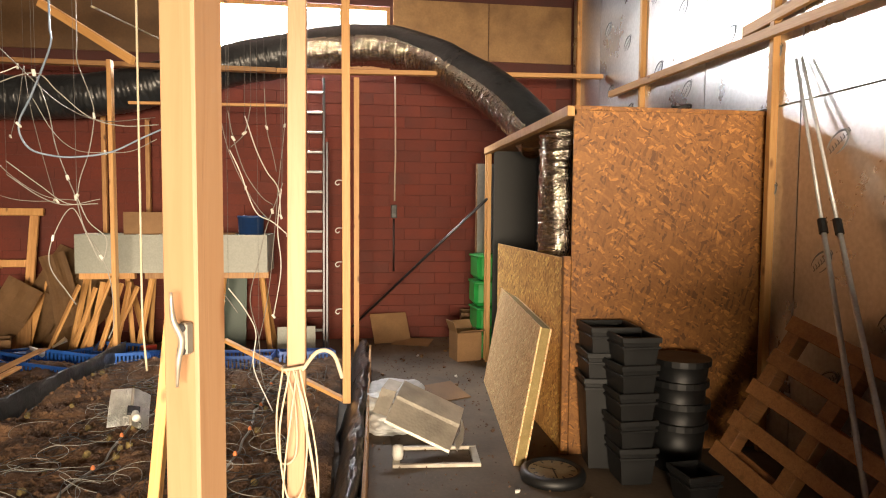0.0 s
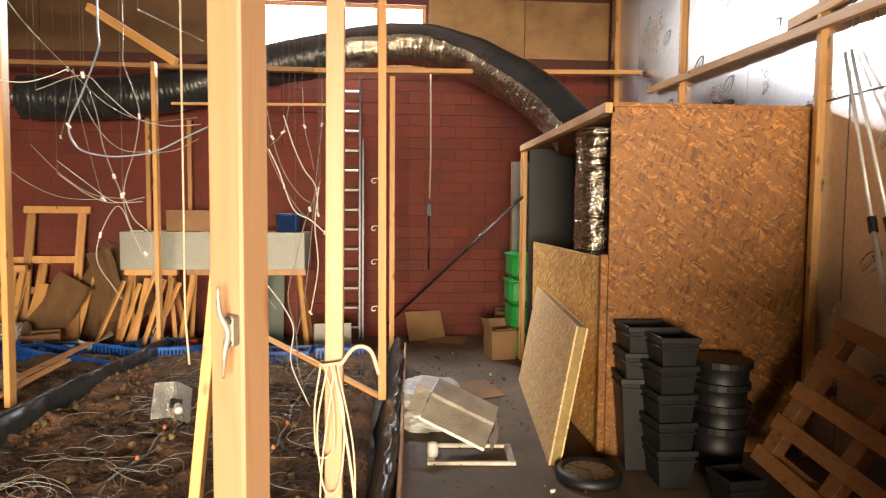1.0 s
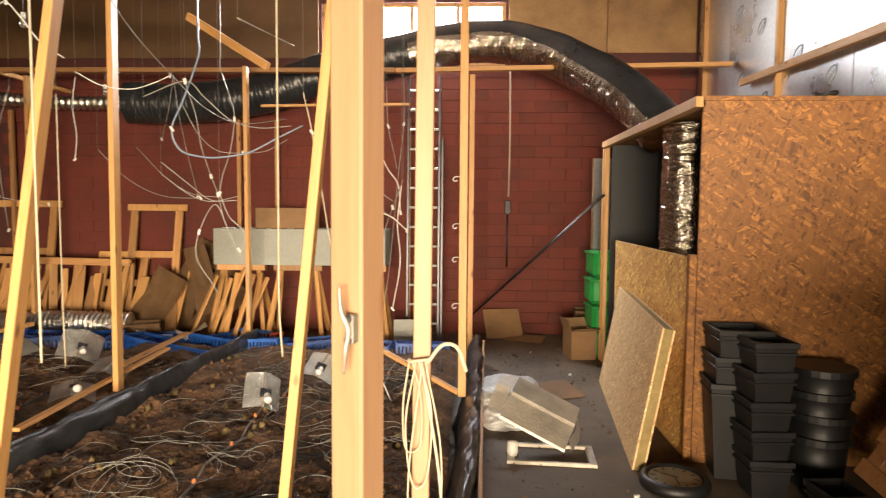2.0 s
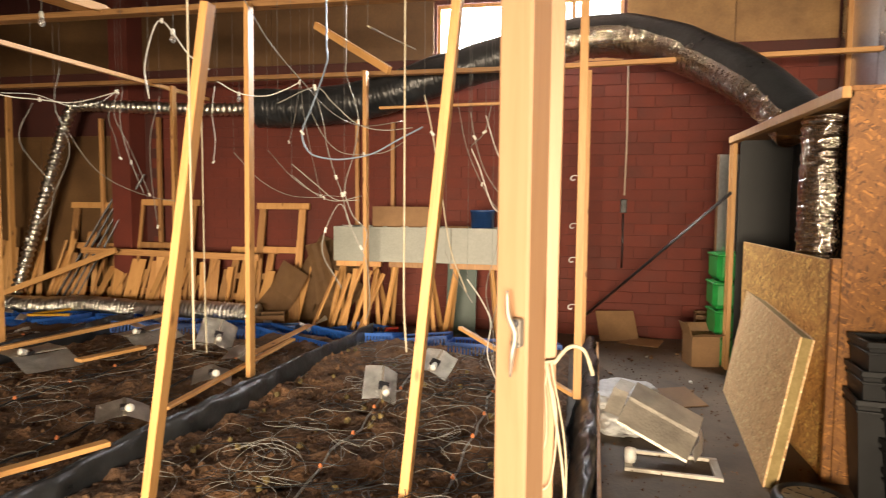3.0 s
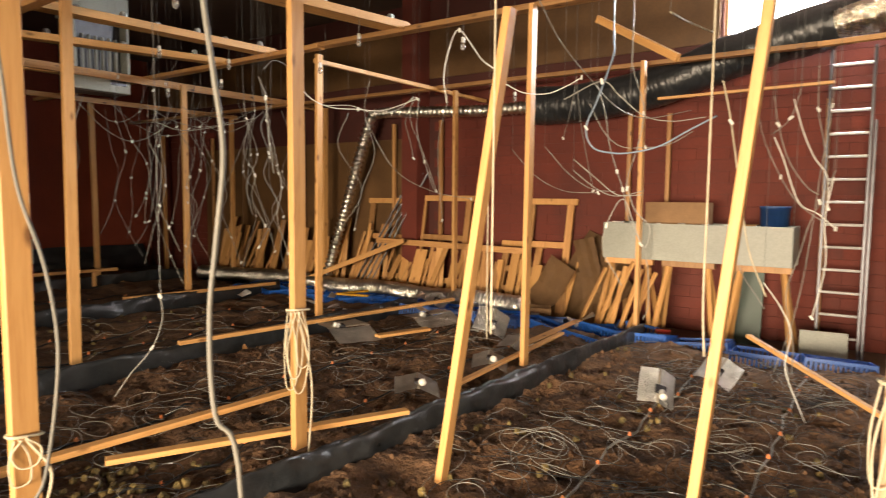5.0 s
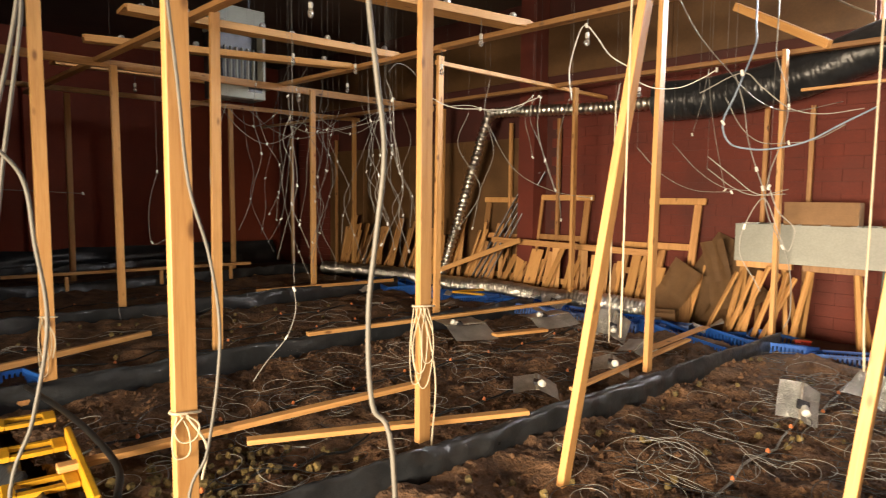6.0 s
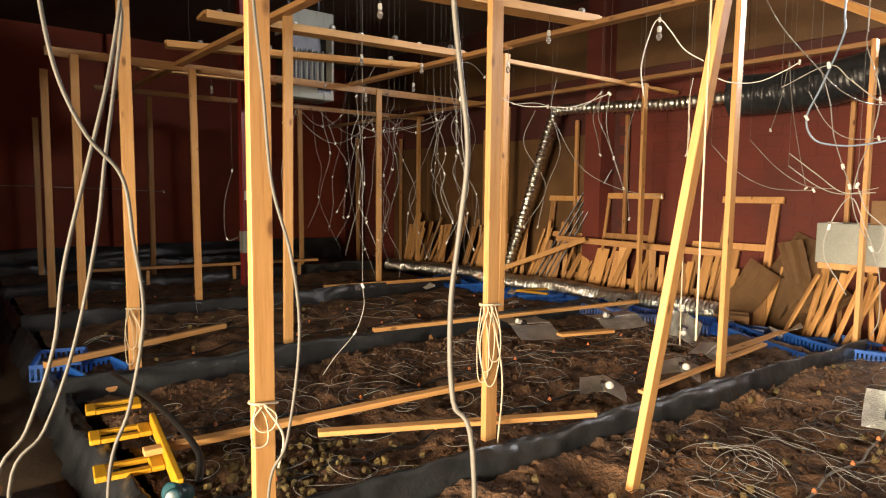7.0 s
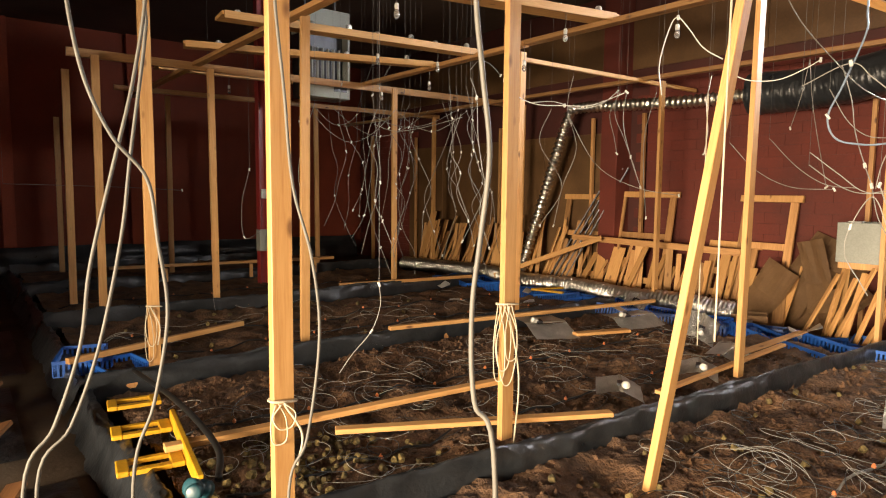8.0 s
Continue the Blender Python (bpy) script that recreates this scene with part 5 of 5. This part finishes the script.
cable('conduit', [(-1.84, 0.68, 3.3), (-1.84, 0.68, 2.79), (-1.84, 0.68, 2.4), (-1.84, 0.68, 2.28), (-1.83, 0.70, 2.03), (-1.82, 0.72, 1.75), (-1.80, 0.77, 1.53), (-1.79, 0.79, 1.28), (-1.80, 0.75, 0.96), (-1.83, 0.70, 0.79), (-1.83, 0.70, 0.24)], [])
cable('grey', [(-1.7, 3.84, 2.37), (-1.49, 3.94, 2.48), (-1.39, 3.99, 2.39), (-1.25, 4.05, 2.26), (-1.09, 4.11, 2.22), (-0.9, 4.17, 2.24)], [1])
cable('blue', [(-1.5, 4.16, 3.3), (-1.5, 4.16, 2.99), (-1.5, 4.16, 2.8), (-1.5, 4.16, 2.68), (-1.59, 4.12, 2.39), (-1.65, 4.09, 2.21), (-1.61, 4.11, 2.08), (-1.5, 4.16, 2.04), (-1.38, 4.21, 2.04), (-1.21, 4.27, 2.08), (-1.04, 4.33, 2.18), (-0.88, 4.38, 2.27)], [5])
cable('grey', [(-1.45, 4.4, 3.3), (-1.45, 4.4, 2.97), (-1.45, 4.4, 2.77), (-1.45, 4.4, 2.65), (-1.39, 4.42, 2.45), (-1.37, 4.43, 2.32), (-1.4, 4.42, 2.1), (-1.45, 4.4, 1.92), (-1.47, 4.39, 1.78)], [0, 5])
cable('grey', [(-1.74, 4.49, 2.58), (-1.68, 4.52, 2.35), (-1.65, 4.53, 2.14), (-1.59, 4.55, 1.93), (-1.55, 4.57, 1.8), (-1.51, 4.59, 1.6), (-1.42, 4.62, 1.4), (-1.37, 4.64, 1.22), (-1.36, 4.65, 0.95), (-1.39, 4.63, 0.84)], [3, 4, 6])
cable('grey', [(-1.8, 4.24, 2.01), (-1.65, 4.31, 1.87), (-1.52, 4.37, 1.76), (-1.36, 4.43, 1.76)], [])
cable('grey', [(-1.8, 4.24, 1.93), (-1.65, 4.31, 1.8), (-1.52, 4.37, 1.75), (-1.35, 4.44, 1.79)], [])
cable('grey', [(-1.39, 4.2, 1.8), (-1.34, 4.23, 1.65), (-1.25, 4.26, 1.54), (-1.28, 4.25, 1.4), (-1.34, 4.23, 1.54), (-1.42, 4.2, 1.73), (-1.51, 4.15, 1.55), (-1.53, 4.15, 1.38), (-1.45, 4.18, 1.22), (-1.41, 4.2, 1.14)], [0, 6])
cable('grey', [(-0.59, 4.65, 2.41), (-0.57, 4.73, 2.23), (-0.51, 4.82, 2.0), (-0.41, 4.91, 1.83), (-0.34, 5.0, 1.77)], [1])
cable('white', [(-0.58, 4.65, 2.14), (-0.53, 4.74, 2.0), (-0.44, 4.83, 1.72), (-0.33, 4.92, 1.64), (-0.23, 5.01, 1.54)], [4])
cable('grey', [(-0.35, 4.69, 2.58), (-0.35, 4.79, 2.32), (-0.32, 4.9, 2.13), (-0.31, 5.0, 2.02)], [1])
cable('white', [(-0.48, 4.67, 2.38), (-0.42, 4.76, 2.16), (-0.36, 4.84, 2.01), (-0.29, 4.93, 1.89), (-0.28, 5.0, 1.68)], [4])
cable('grey', [(-0.23, 4.71, 1.92), (-0.31, 4.75, 1.72), (-0.37, 4.79, 1.56), (-0.42, 4.83, 1.36), (-0.49, 4.87, 1.07), (-0.44, 4.93, 0.76), (-0.44, 4.98, 0.5)], [1])
cable('white', [(-0.6, 4.65, 1.18), (-0.5, 4.73, 1.01), (-0.44, 4.8, 0.83), (-0.47, 4.86, 0.57), (-0.38, 4.93, 0.29), (-0.27, 5.0, 0.01)], [5])
cable('grey', [(-0.44, 4.68, 2.46), (-0.51, 4.82, 2.28), (-0.63, 4.95, 2.19)], [1])
cable('white', [(-0.24, 4.71, 1.88), (-0.28, 4.8, 1.6), (-0.27, 4.9, 1.29), (-0.34, 5.0, 0.92)], [3])
cable('white', [(-3.96, 3.59, 2.67), (-3.89, 3.68, 2.54), (-3.77, 3.8, 2.47), (-3.61, 3.95, 2.46), (-3.45, 4.1, 2.46), (-3.24, 4.28, 2.56)], [0, 3, 5])
cable('white', [(-2.54, 4.51, 2.66), (-2.4, 4.59, 2.58), (-2.23, 4.68, 2.57), (-2.09, 4.75, 2.63), (-1.99, 4.79, 2.69)], [4])
cable('grey', [(-1.59, 3.21, 2.84), (-1.64, 3.63, 2.69), (-1.63, 4.07, 2.54), (-1.6, 4.52, 2.4), (-1.52, 4.97, 2.36), (-1.31, 5.45, 2.46)], [])
cable('white', [(-2.58, 3.77, 2.41), (-2.6, 3.76, 2.62), (-2.55, 3.79, 2.86), (-2.51, 3.82, 2.92), (-2.45, 3.86, 2.84), (-2.37, 3.91, 2.71), (-2.27, 3.98, 2.63)], [3])
cable('grey', [(-2.0, 5.0, 2.51), (-1.89, 5.05, 2.28), (-1.76, 5.1, 2.16), (-1.58, 5.16, 2.15), (-1.41, 5.21, 2.17), (-1.24, 5.26, 2.27)], [3])
cable('grey', [(-2.68, 5.57, 2.23), (-2.48, 5.67, 1.98), (-2.28, 5.76, 1.83), (-2.07, 5.84, 1.8)], [])
cable('grey', [(-3.71, 4.92, 2.69), (-3.73, 4.91, 2.4), (-3.67, 4.96, 2.08), (-3.59, 5.01, 1.81)], [2])
cable('grey', [(-0.89, 5.74, 2.64), (-0.81, 5.76, 2.25), (-0.67, 5.78, 1.92), (-0.53, 5.79, 1.7), (-0.37, 5.81, 1.57)], [2])
cable('grey', [(-0.34, 5.81, 2.88), (-0.34, 5.81, 2.47), (-0.39, 5.81, 2.01), (-0.43, 5.8, 1.54), (-0.48, 5.8, 1.06), (-0.55, 5.79, 0.67), (-0.65, 5.78, 0.31)], [1])
cable('grey', [(-0.54, 5.59, 0.42), (-0.49, 5.6, 0.19), (-0.38, 5.61, -0.04), (-0.3, 5.61, -0.18)], [3])
cable('grey', [(-0.95, 5.53, 1.3), (-0.87, 5.54, 1.11), (-0.78, 5.56, 0.97), (-0.71, 5.57, 0.86)], [])
cable('grey', [(-3.76, 3.05, 2.6), (-3.73, 3.09, 2.45), (-3.72, 3.1, 2.17), (-3.7, 3.13, 1.9)], [1])
cable('grey', [(-5.97, 3.53, 2.77), (-5.94, 3.57, 2.26), (-5.92, 3.6, 1.83), (-5.99, 3.49, 1.36), (-6.03, 3.42, 1.04)], [0, 2])
cable('grey', [(-5.96, 3.54, 2.46), (-5.84, 3.73, 2.39), (-5.69, 3.98, 2.43), (-5.42, 4.34, 2.55)], [])
cable('dark', [(-7.08, 3.88, 3.31), (-7.13, 3.79, 3.06), (-7.15, 3.76, 2.63), (-7.11, 3.84, 2.23), (-7.15, 3.76, 1.87), (-7.18, 3.7, 1.58), (-7.24, 3.59, 1.29)], [1, 3])
cable('grey', [(-6.12, 4.71, 3.01), (-6.1, 4.74, 2.63), (-6.03, 4.83, 2.22), (-6.1, 4.73, 1.86), (-6.07, 4.78, 1.51)], [1, 2])
cable('grey', [(-8.31, 5.29, 3.68), (-8.41, 5.14, 3.31), (-8.37, 5.2, 2.93), (-8.31, 5.29, 2.59), (-8.33, 5.26, 2.21), (-8.34, 5.25, 1.85), (-8.39, 5.17, 1.34)], [1, 6])
cable('dark', [(-7.29, 4.61, 2.92), (-7.3, 4.6, 2.59), (-7.21, 4.74, 2.28), (-7.22, 4.72, 1.97), (-7.2, 4.75, 1.64), (-7.22, 4.71, 1.2), (-7.26, 4.66, 0.8)], [1, 3])
cable('grey', [(-7.49, 5.91, 3.31), (-7.47, 5.94, 2.96), (-7.5, 5.9, 2.63), (-7.51, 5.89, 2.33), (-7.46, 5.95, 1.81), (-7.35, 6.09, 1.33)], [1, 3])
cable('grey', [(-8.3, 4.82, 3.05), (-8.31, 4.79, 2.52), (-8.29, 4.82, 2.03), (-8.33, 4.76, 1.69), (-8.34, 4.74, 1.36)], [3, 4])
cable('dark', [(-4.99, 4.19, 2.64), (-5.06, 4.11, 2.42), (-5.01, 4.16, 2.16), (-5.05, 4.13, 1.94), (-4.96, 4.22, 1.67), (-5.01, 4.17, 1.45), (-5.08, 4.08, 1.22)], [2, 6])
cable('grey', [(-7.26, 5.0, 2.8), (-7.3, 4.95, 2.53), (-7.23, 5.05, 2.19), (-7.13, 5.19, 1.77), (-7.19, 5.11, 1.45), (-7.2, 5.09, 1.06)], [2, 4])
cable('grey', [(-7.2, 4.49, 2.83), (-7.28, 4.36, 2.51), (-7.32, 4.29, 2.21), (-7.37, 4.22, 1.76), (-7.42, 4.11, 1.48)], [3, 4])
cable('dark', [(-9.22, 4.69, 2.95), (-9.19, 4.74, 2.42), (-9.16, 4.82, 2.09), (-9.18, 4.77, 1.66), (-9.1, 4.92, 1.19), (-9.01, 5.07, 0.82)], [3, 4])
cable('grey', [(-6.81, 5.24, 2.93), (-6.78, 5.29, 2.52), (-6.82, 5.23, 2.05), (-6.72, 5.35, 1.76), (-6.62, 5.48, 1.28), (-6.58, 5.53, 1.0)], [2, 5])
cable('grey', [(-7.9, 5.98, 3.11), (-7.81, 6.1, 2.64), (-7.82, 6.09, 2.21), (-7.84, 6.06, 1.8), (-7.76, 6.16, 1.44), (-7.84, 6.06, 0.97), (-7.9, 5.99, 0.55)], [2, 4])
cable('dark', [(-7.63, 5.09, 3.24), (-7.67, 5.04, 2.75), (-7.61, 5.12, 2.36), (-7.6, 5.13, 2.07), (-7.7, 4.99, 1.64)], [3, 4])
cable('grey', [(-5.2, 4.14, 2.55), (-5.27, 4.06, 2.19), (-5.2, 4.14, 1.94), (-5.22, 4.11, 1.72), (-5.14, 4.21, 1.43)], [2, 4])
cable('grey', [(-5.89, 3.54, 2.62), (-5.94, 3.45, 2.3), (-5.89, 3.54, 2.0), (-5.9, 3.52, 1.63), (-5.86, 3.59, 1.41), (-5.8, 3.67, 1.16)], [3, 4])
cable('dark', [(-6.79, 4.18, 2.69), (-6.85, 4.09, 2.3), (-6.87, 4.05, 1.88), (-6.91, 3.98, 1.43), (-6.99, 3.85, 1.15)], [1, 3])
cable('grey', [(-7.41, 4.92, 2.89), (-7.4, 4.93, 2.5), (-7.42, 4.9, 2.16), (-7.47, 4.83, 1.84), (-7.4, 4.93, 1.57), (-7.48, 4.8, 1.07), (-7.47, 4.82, 0.58)], [3, 5])
cable('grey', [(-6.86, 5.72, 2.82), (-6.87, 5.7, 2.52), (-6.81, 5.78, 2.16), (-6.77, 5.83, 1.86), (-6.86, 5.72, 1.55), (-6.79, 5.8, 1.23)], [2, 3])
cable('dark', [(-7.43, 5.03, 2.97), (-7.51, 4.91, 2.61), (-7.42, 5.04, 2.29), (-7.39, 5.08, 1.94), (-7.43, 5.03, 1.66), (-7.52, 4.89, 1.15), (-7.46, 4.99, 0.68)], [1, 2])
cable('grey', [(-7.77, 4.12, 2.85), (-7.7, 4.24, 2.42), (-7.62, 4.38, 2.13), (-7.59, 4.42, 1.71), (-7.55, 4.49, 1.29), (-7.49, 4.59, 0.95), (-7.41, 4.71, 0.58)], [2, 5])
cable('grey', [(-6.17, 5.01, 3.05), (-6.12, 5.07, 2.7), (-6.11, 5.08, 2.36), (-6.05, 5.16, 2.01), (-5.95, 5.27, 1.71), (-5.96, 5.26, 1.33)], [2, 3])
cable('dark', [(-6.77, 5.51, 2.87), (-6.69, 5.6, 2.52), (-6.71, 5.57, 2.25), (-6.71, 5.58, 1.87), (-6.6, 5.7, 1.46), (-6.63, 5.67, 1.0), (-6.53, 5.78, 0.55)], [2, 4])
cable('grey', [(-7.85, 5.52, 2.98), (-7.92, 5.42, 2.63), (-7.97, 5.36, 2.1), (-8.03, 5.25, 1.6), (-8.0, 5.31, 1.16), (-7.9, 5.46, 0.79), (-7.89, 5.46, 0.45)], [1, 2])
cable('grey', [(-6.3, 3.01, 2.67), (-6.35, 2.9, 2.29), (-6.38, 2.85, 1.92), (-6.36, 2.89, 1.57), (-6.34, 2.93, 1.19)], [1, 3])
cable('dark', [(-8.6, 5.13, 3.7), (-8.67, 5.01, 3.3), (-8.72, 4.92, 2.92), (-8.72, 4.92, 2.52), (-8.79, 4.81, 1.98), (-8.78, 4.81, 1.53), (-8.82, 4.74, 1.12)], [2, 4])
cable('grey', [(-8.98, 4.41, 3.67), (-9.06, 4.24, 3.12), (-9.11, 4.13, 2.79), (-9.06, 4.24, 2.28), (-9.11, 4.14, 1.84), (-9.11, 4.13, 1.35)], [2, 4])
cable('grey', [(-7.48, 6.44, 3.02), (-7.39, 6.54, 2.58), (-7.48, 6.44, 2.11), (-7.37, 6.56, 1.73), (-7.33, 6.61, 1.19), (-7.3, 6.64, 0.87)], [2, 3])
cable('dark', [(-7.96, 5.4, 2.9), (-7.97, 5.4, 2.4), (-7.9, 5.49, 2.08), (-7.96, 5.41, 1.71), (-8.04, 5.29, 1.16), (-8.13, 5.15, 0.77)], [3, 4])
cable('grey', [(-5.13, 4.23, 2.83), (-5.13, 4.24, 2.49), (-5.09, 4.28, 2.28), (-5.06, 4.32, 2.02), (-5.04, 4.34, 1.79), (-5.07, 4.31, 1.5), (-5.0, 4.39, 1.14)], [1, 6])
cable('grey', [(-7.04, 5.56, 2.83), (-7.14, 5.44, 2.38), (-7.23, 5.31, 1.99), (-7.31, 5.21, 1.63), (-7.22, 5.32, 1.17), (-7.15, 5.42, 0.82)], [4, 5])
cable('grey', [(-7.69, 3.61, 2.8), (-7.57, 3.85, 2.51), (-7.44, 4.1, 2.38), (-7.29, 4.35, 2.51), (-7.14, 4.59, 2.81)], [2])
cable('grey', [(-8.1, 3.92, 2.87), (-8.03, 4.06, 2.71), (-7.96, 4.19, 2.65), (-7.88, 4.33, 2.71), (-7.8, 4.47, 2.86)], [2])
cable('grey', [(-7.14, 4.59, 2.83), (-7.01, 4.79, 2.63), (-6.86, 4.99, 2.54), (-6.72, 5.18, 2.63), (-6.57, 5.37, 2.82)], [2])
cable('grey', [(-7.8, 4.47, 2.89), (-7.63, 4.75, 2.71), (-7.45, 5.03, 2.64), (-7.25, 5.3, 2.71), (-7.05, 5.56, 2.88)], [2])
cable('grey', [(-8.43, 4.36, 2.94), (-8.27, 4.66, 2.66), (-8.09, 4.96, 2.55), (-7.9, 5.26, 2.67), (-7.69, 5.55, 2.94)], [2])
cable('white', [(-4.96, 4.9, 2.71), (-4.82, 5.14, 2.73), (-4.67, 5.38, 2.66), (-4.53, 5.59, 2.72), (-4.44, 5.75, 2.86)], [4])
cable('grey', [(-4.26, 5.52, 2.82), (-4.32, 5.56, 2.58), (-4.29, 5.68, 2.35), (-4.26, 5.8, 2.11), (-4.22, 5.92, 1.81)], [4])
cable('grey', [(-4.24, 5.53, 2.8), (-4.38, 5.55, 2.59), (-4.4, 5.66, 2.36), (-4.43, 5.76, 2.18)], [3])
cable('white', [(-3.5, 6.02, 2.93), (-3.58, 6.09, 2.67), (-3.61, 6.19, 2.4), (-3.68, 6.26, 2.17)], [3])
cable('grey', [(-2.73, 6.4, 3.03), (-2.73, 6.5, 2.67), (-2.71, 6.62, 2.31), (-2.65, 6.75, 1.82)], [3])
cable('grey', [(-2.73, 6.4, 3.03), (-2.84, 6.51, 2.69), (-2.97, 6.62, 2.41)], [2])
cable('grey', [(-3.09, 5.67, 2.22), (-2.88, 5.78, 1.96), (-2.62, 5.9, 1.81), (-2.31, 6.03, 1.79)], [3])
cable('grey', [(-4.66, 5.19, 2.58), (-4.48, 5.47, 2.05), (-4.21, 5.8, 1.81), (-3.88, 6.14, 1.72)], [3])
cable('grey', [(-3.94, 5.74, 2.79), (-4.08, 5.77, 2.4), (-4.14, 5.85, 1.99), (-4.16, 5.96, 1.47)], [3])
cable('grey', [(-4.62, 5.22, 2.99), (-4.71, 5.24, 2.65), (-4.68, 5.37, 2.23), (-4.83, 5.33, 1.81), (-4.95, 5.33, 1.36)], [4])
cable('grey', [(-5.4, 4.43, 3.07), (-5.41, 4.56, 3.18), (-5.41, 4.72, 3.17), (-5.4, 4.88, 3.06)], [3])
cable('grey', [(-4.79, 5.07, 2.64), (-4.94, 5.06, 2.29), (-4.82, 5.31, 1.81), (-5.06, 5.22, 1.36)], [3])
cable('grey', [(-3.94, 2.35, 1.05), (-3.94, 2.36, 0.89), (-3.97, 2.3, 0.7), (-4.04, 2.18, 0.53), (-4.09, 2.1, 0.39)], [0, 2])
cable('grey', [(-8.14, 2.47, 0.34), (-8.13, 2.5, 0.16), (-8.09, 2.62, -0.03)], [])
cable('rope', [(-1.42, 2.48, 3.3), (-1.42, 2.48, 2.91), (-1.42, 2.48, 2.64), (-1.42, 2.48, 2.52), (-1.42, 2.48, 2.07), (-1.42, 2.48, 1.6), (-1.42, 2.48, 1.1)], [])
cable('grey', [(-9.51, 0.38, 1.78), (-9.46, 1.03, 1.77), (-9.34, 1.8, 1.75), (-9.2, 2.41, 1.72)], [3])
cable('dark', [(-7.52, 2.74, 1.98), (-7.55, 2.65, 1.57), (-7.54, 2.67, 1.16), (-7.48, 2.85, 1.22)], [0, 2])
cable('rope', [(-0.57, 2.8, 3.3), (-0.57, 2.8, 2.92), (-0.57, 2.8, 2.65), (-0.57, 2.8, 2.53), (-0.57, 2.8, 2.2), (-0.57, 2.8, 1.65), (-0.57, 2.8, 1.29), (-0.56, 2.81, 1.06)], [])
cable('rope', [(-2.53, 4.28, 2.46), (-2.53, 4.28, 1.75), (-2.53, 4.28, 1.15), (-2.53, 4.29, 0.6)], [])
cable('rope', [(-0.77, 3.98, 2.42), (-0.72, 3.99, 2.18), (-0.66, 4.0, 1.8), (-0.6, 4.02, 1.44), (-0.5, 4.04, 1.17)], [1])
cable('rope', [(-0.79, 2.94, 2.56), (-0.87, 3.55, 2.67), (-0.88, 4.17, 2.75)], [])


# ---- red blocks of the back wall ----
BL, BHT, GAP = 0.42, 0.15, 0.0035
block_mesh = finish("block", block(-BL / 2 + GAP / 2, 0, GAP / 2, BL / 2 - GAP / 2, 0.03, BHT - GAP / 2, 0.0015), RED_PAINT)
rest = bmesh.new()
for row in range(24):
    z = row * BHT
    x = X1 - 0.02 - BL / 2 - (BL / 2 if row % 2 else 0)
    while x > -14.9:
        dy = rng.uniform(-0.001, 0.001)
        if x > -1.55:
            part_copy("block", block_mesh, wall_north, Matrix.Translation((x, Y1 - 0.012 + dy, z)))
        elif x > -6.2 or x < -12.4:
            cube(rest, x - BL / 2 + GAP / 2, Y1 - 0.012 + dy, z + GAP / 2, x + BL / 2 - GAP / 2, Y1 + 0.02, z + BHT - GAP / 2)
        x -= BL
far = part("far_blocks", rest, RED_PAINT, wall_north)
tagged(far, kind="stuff")
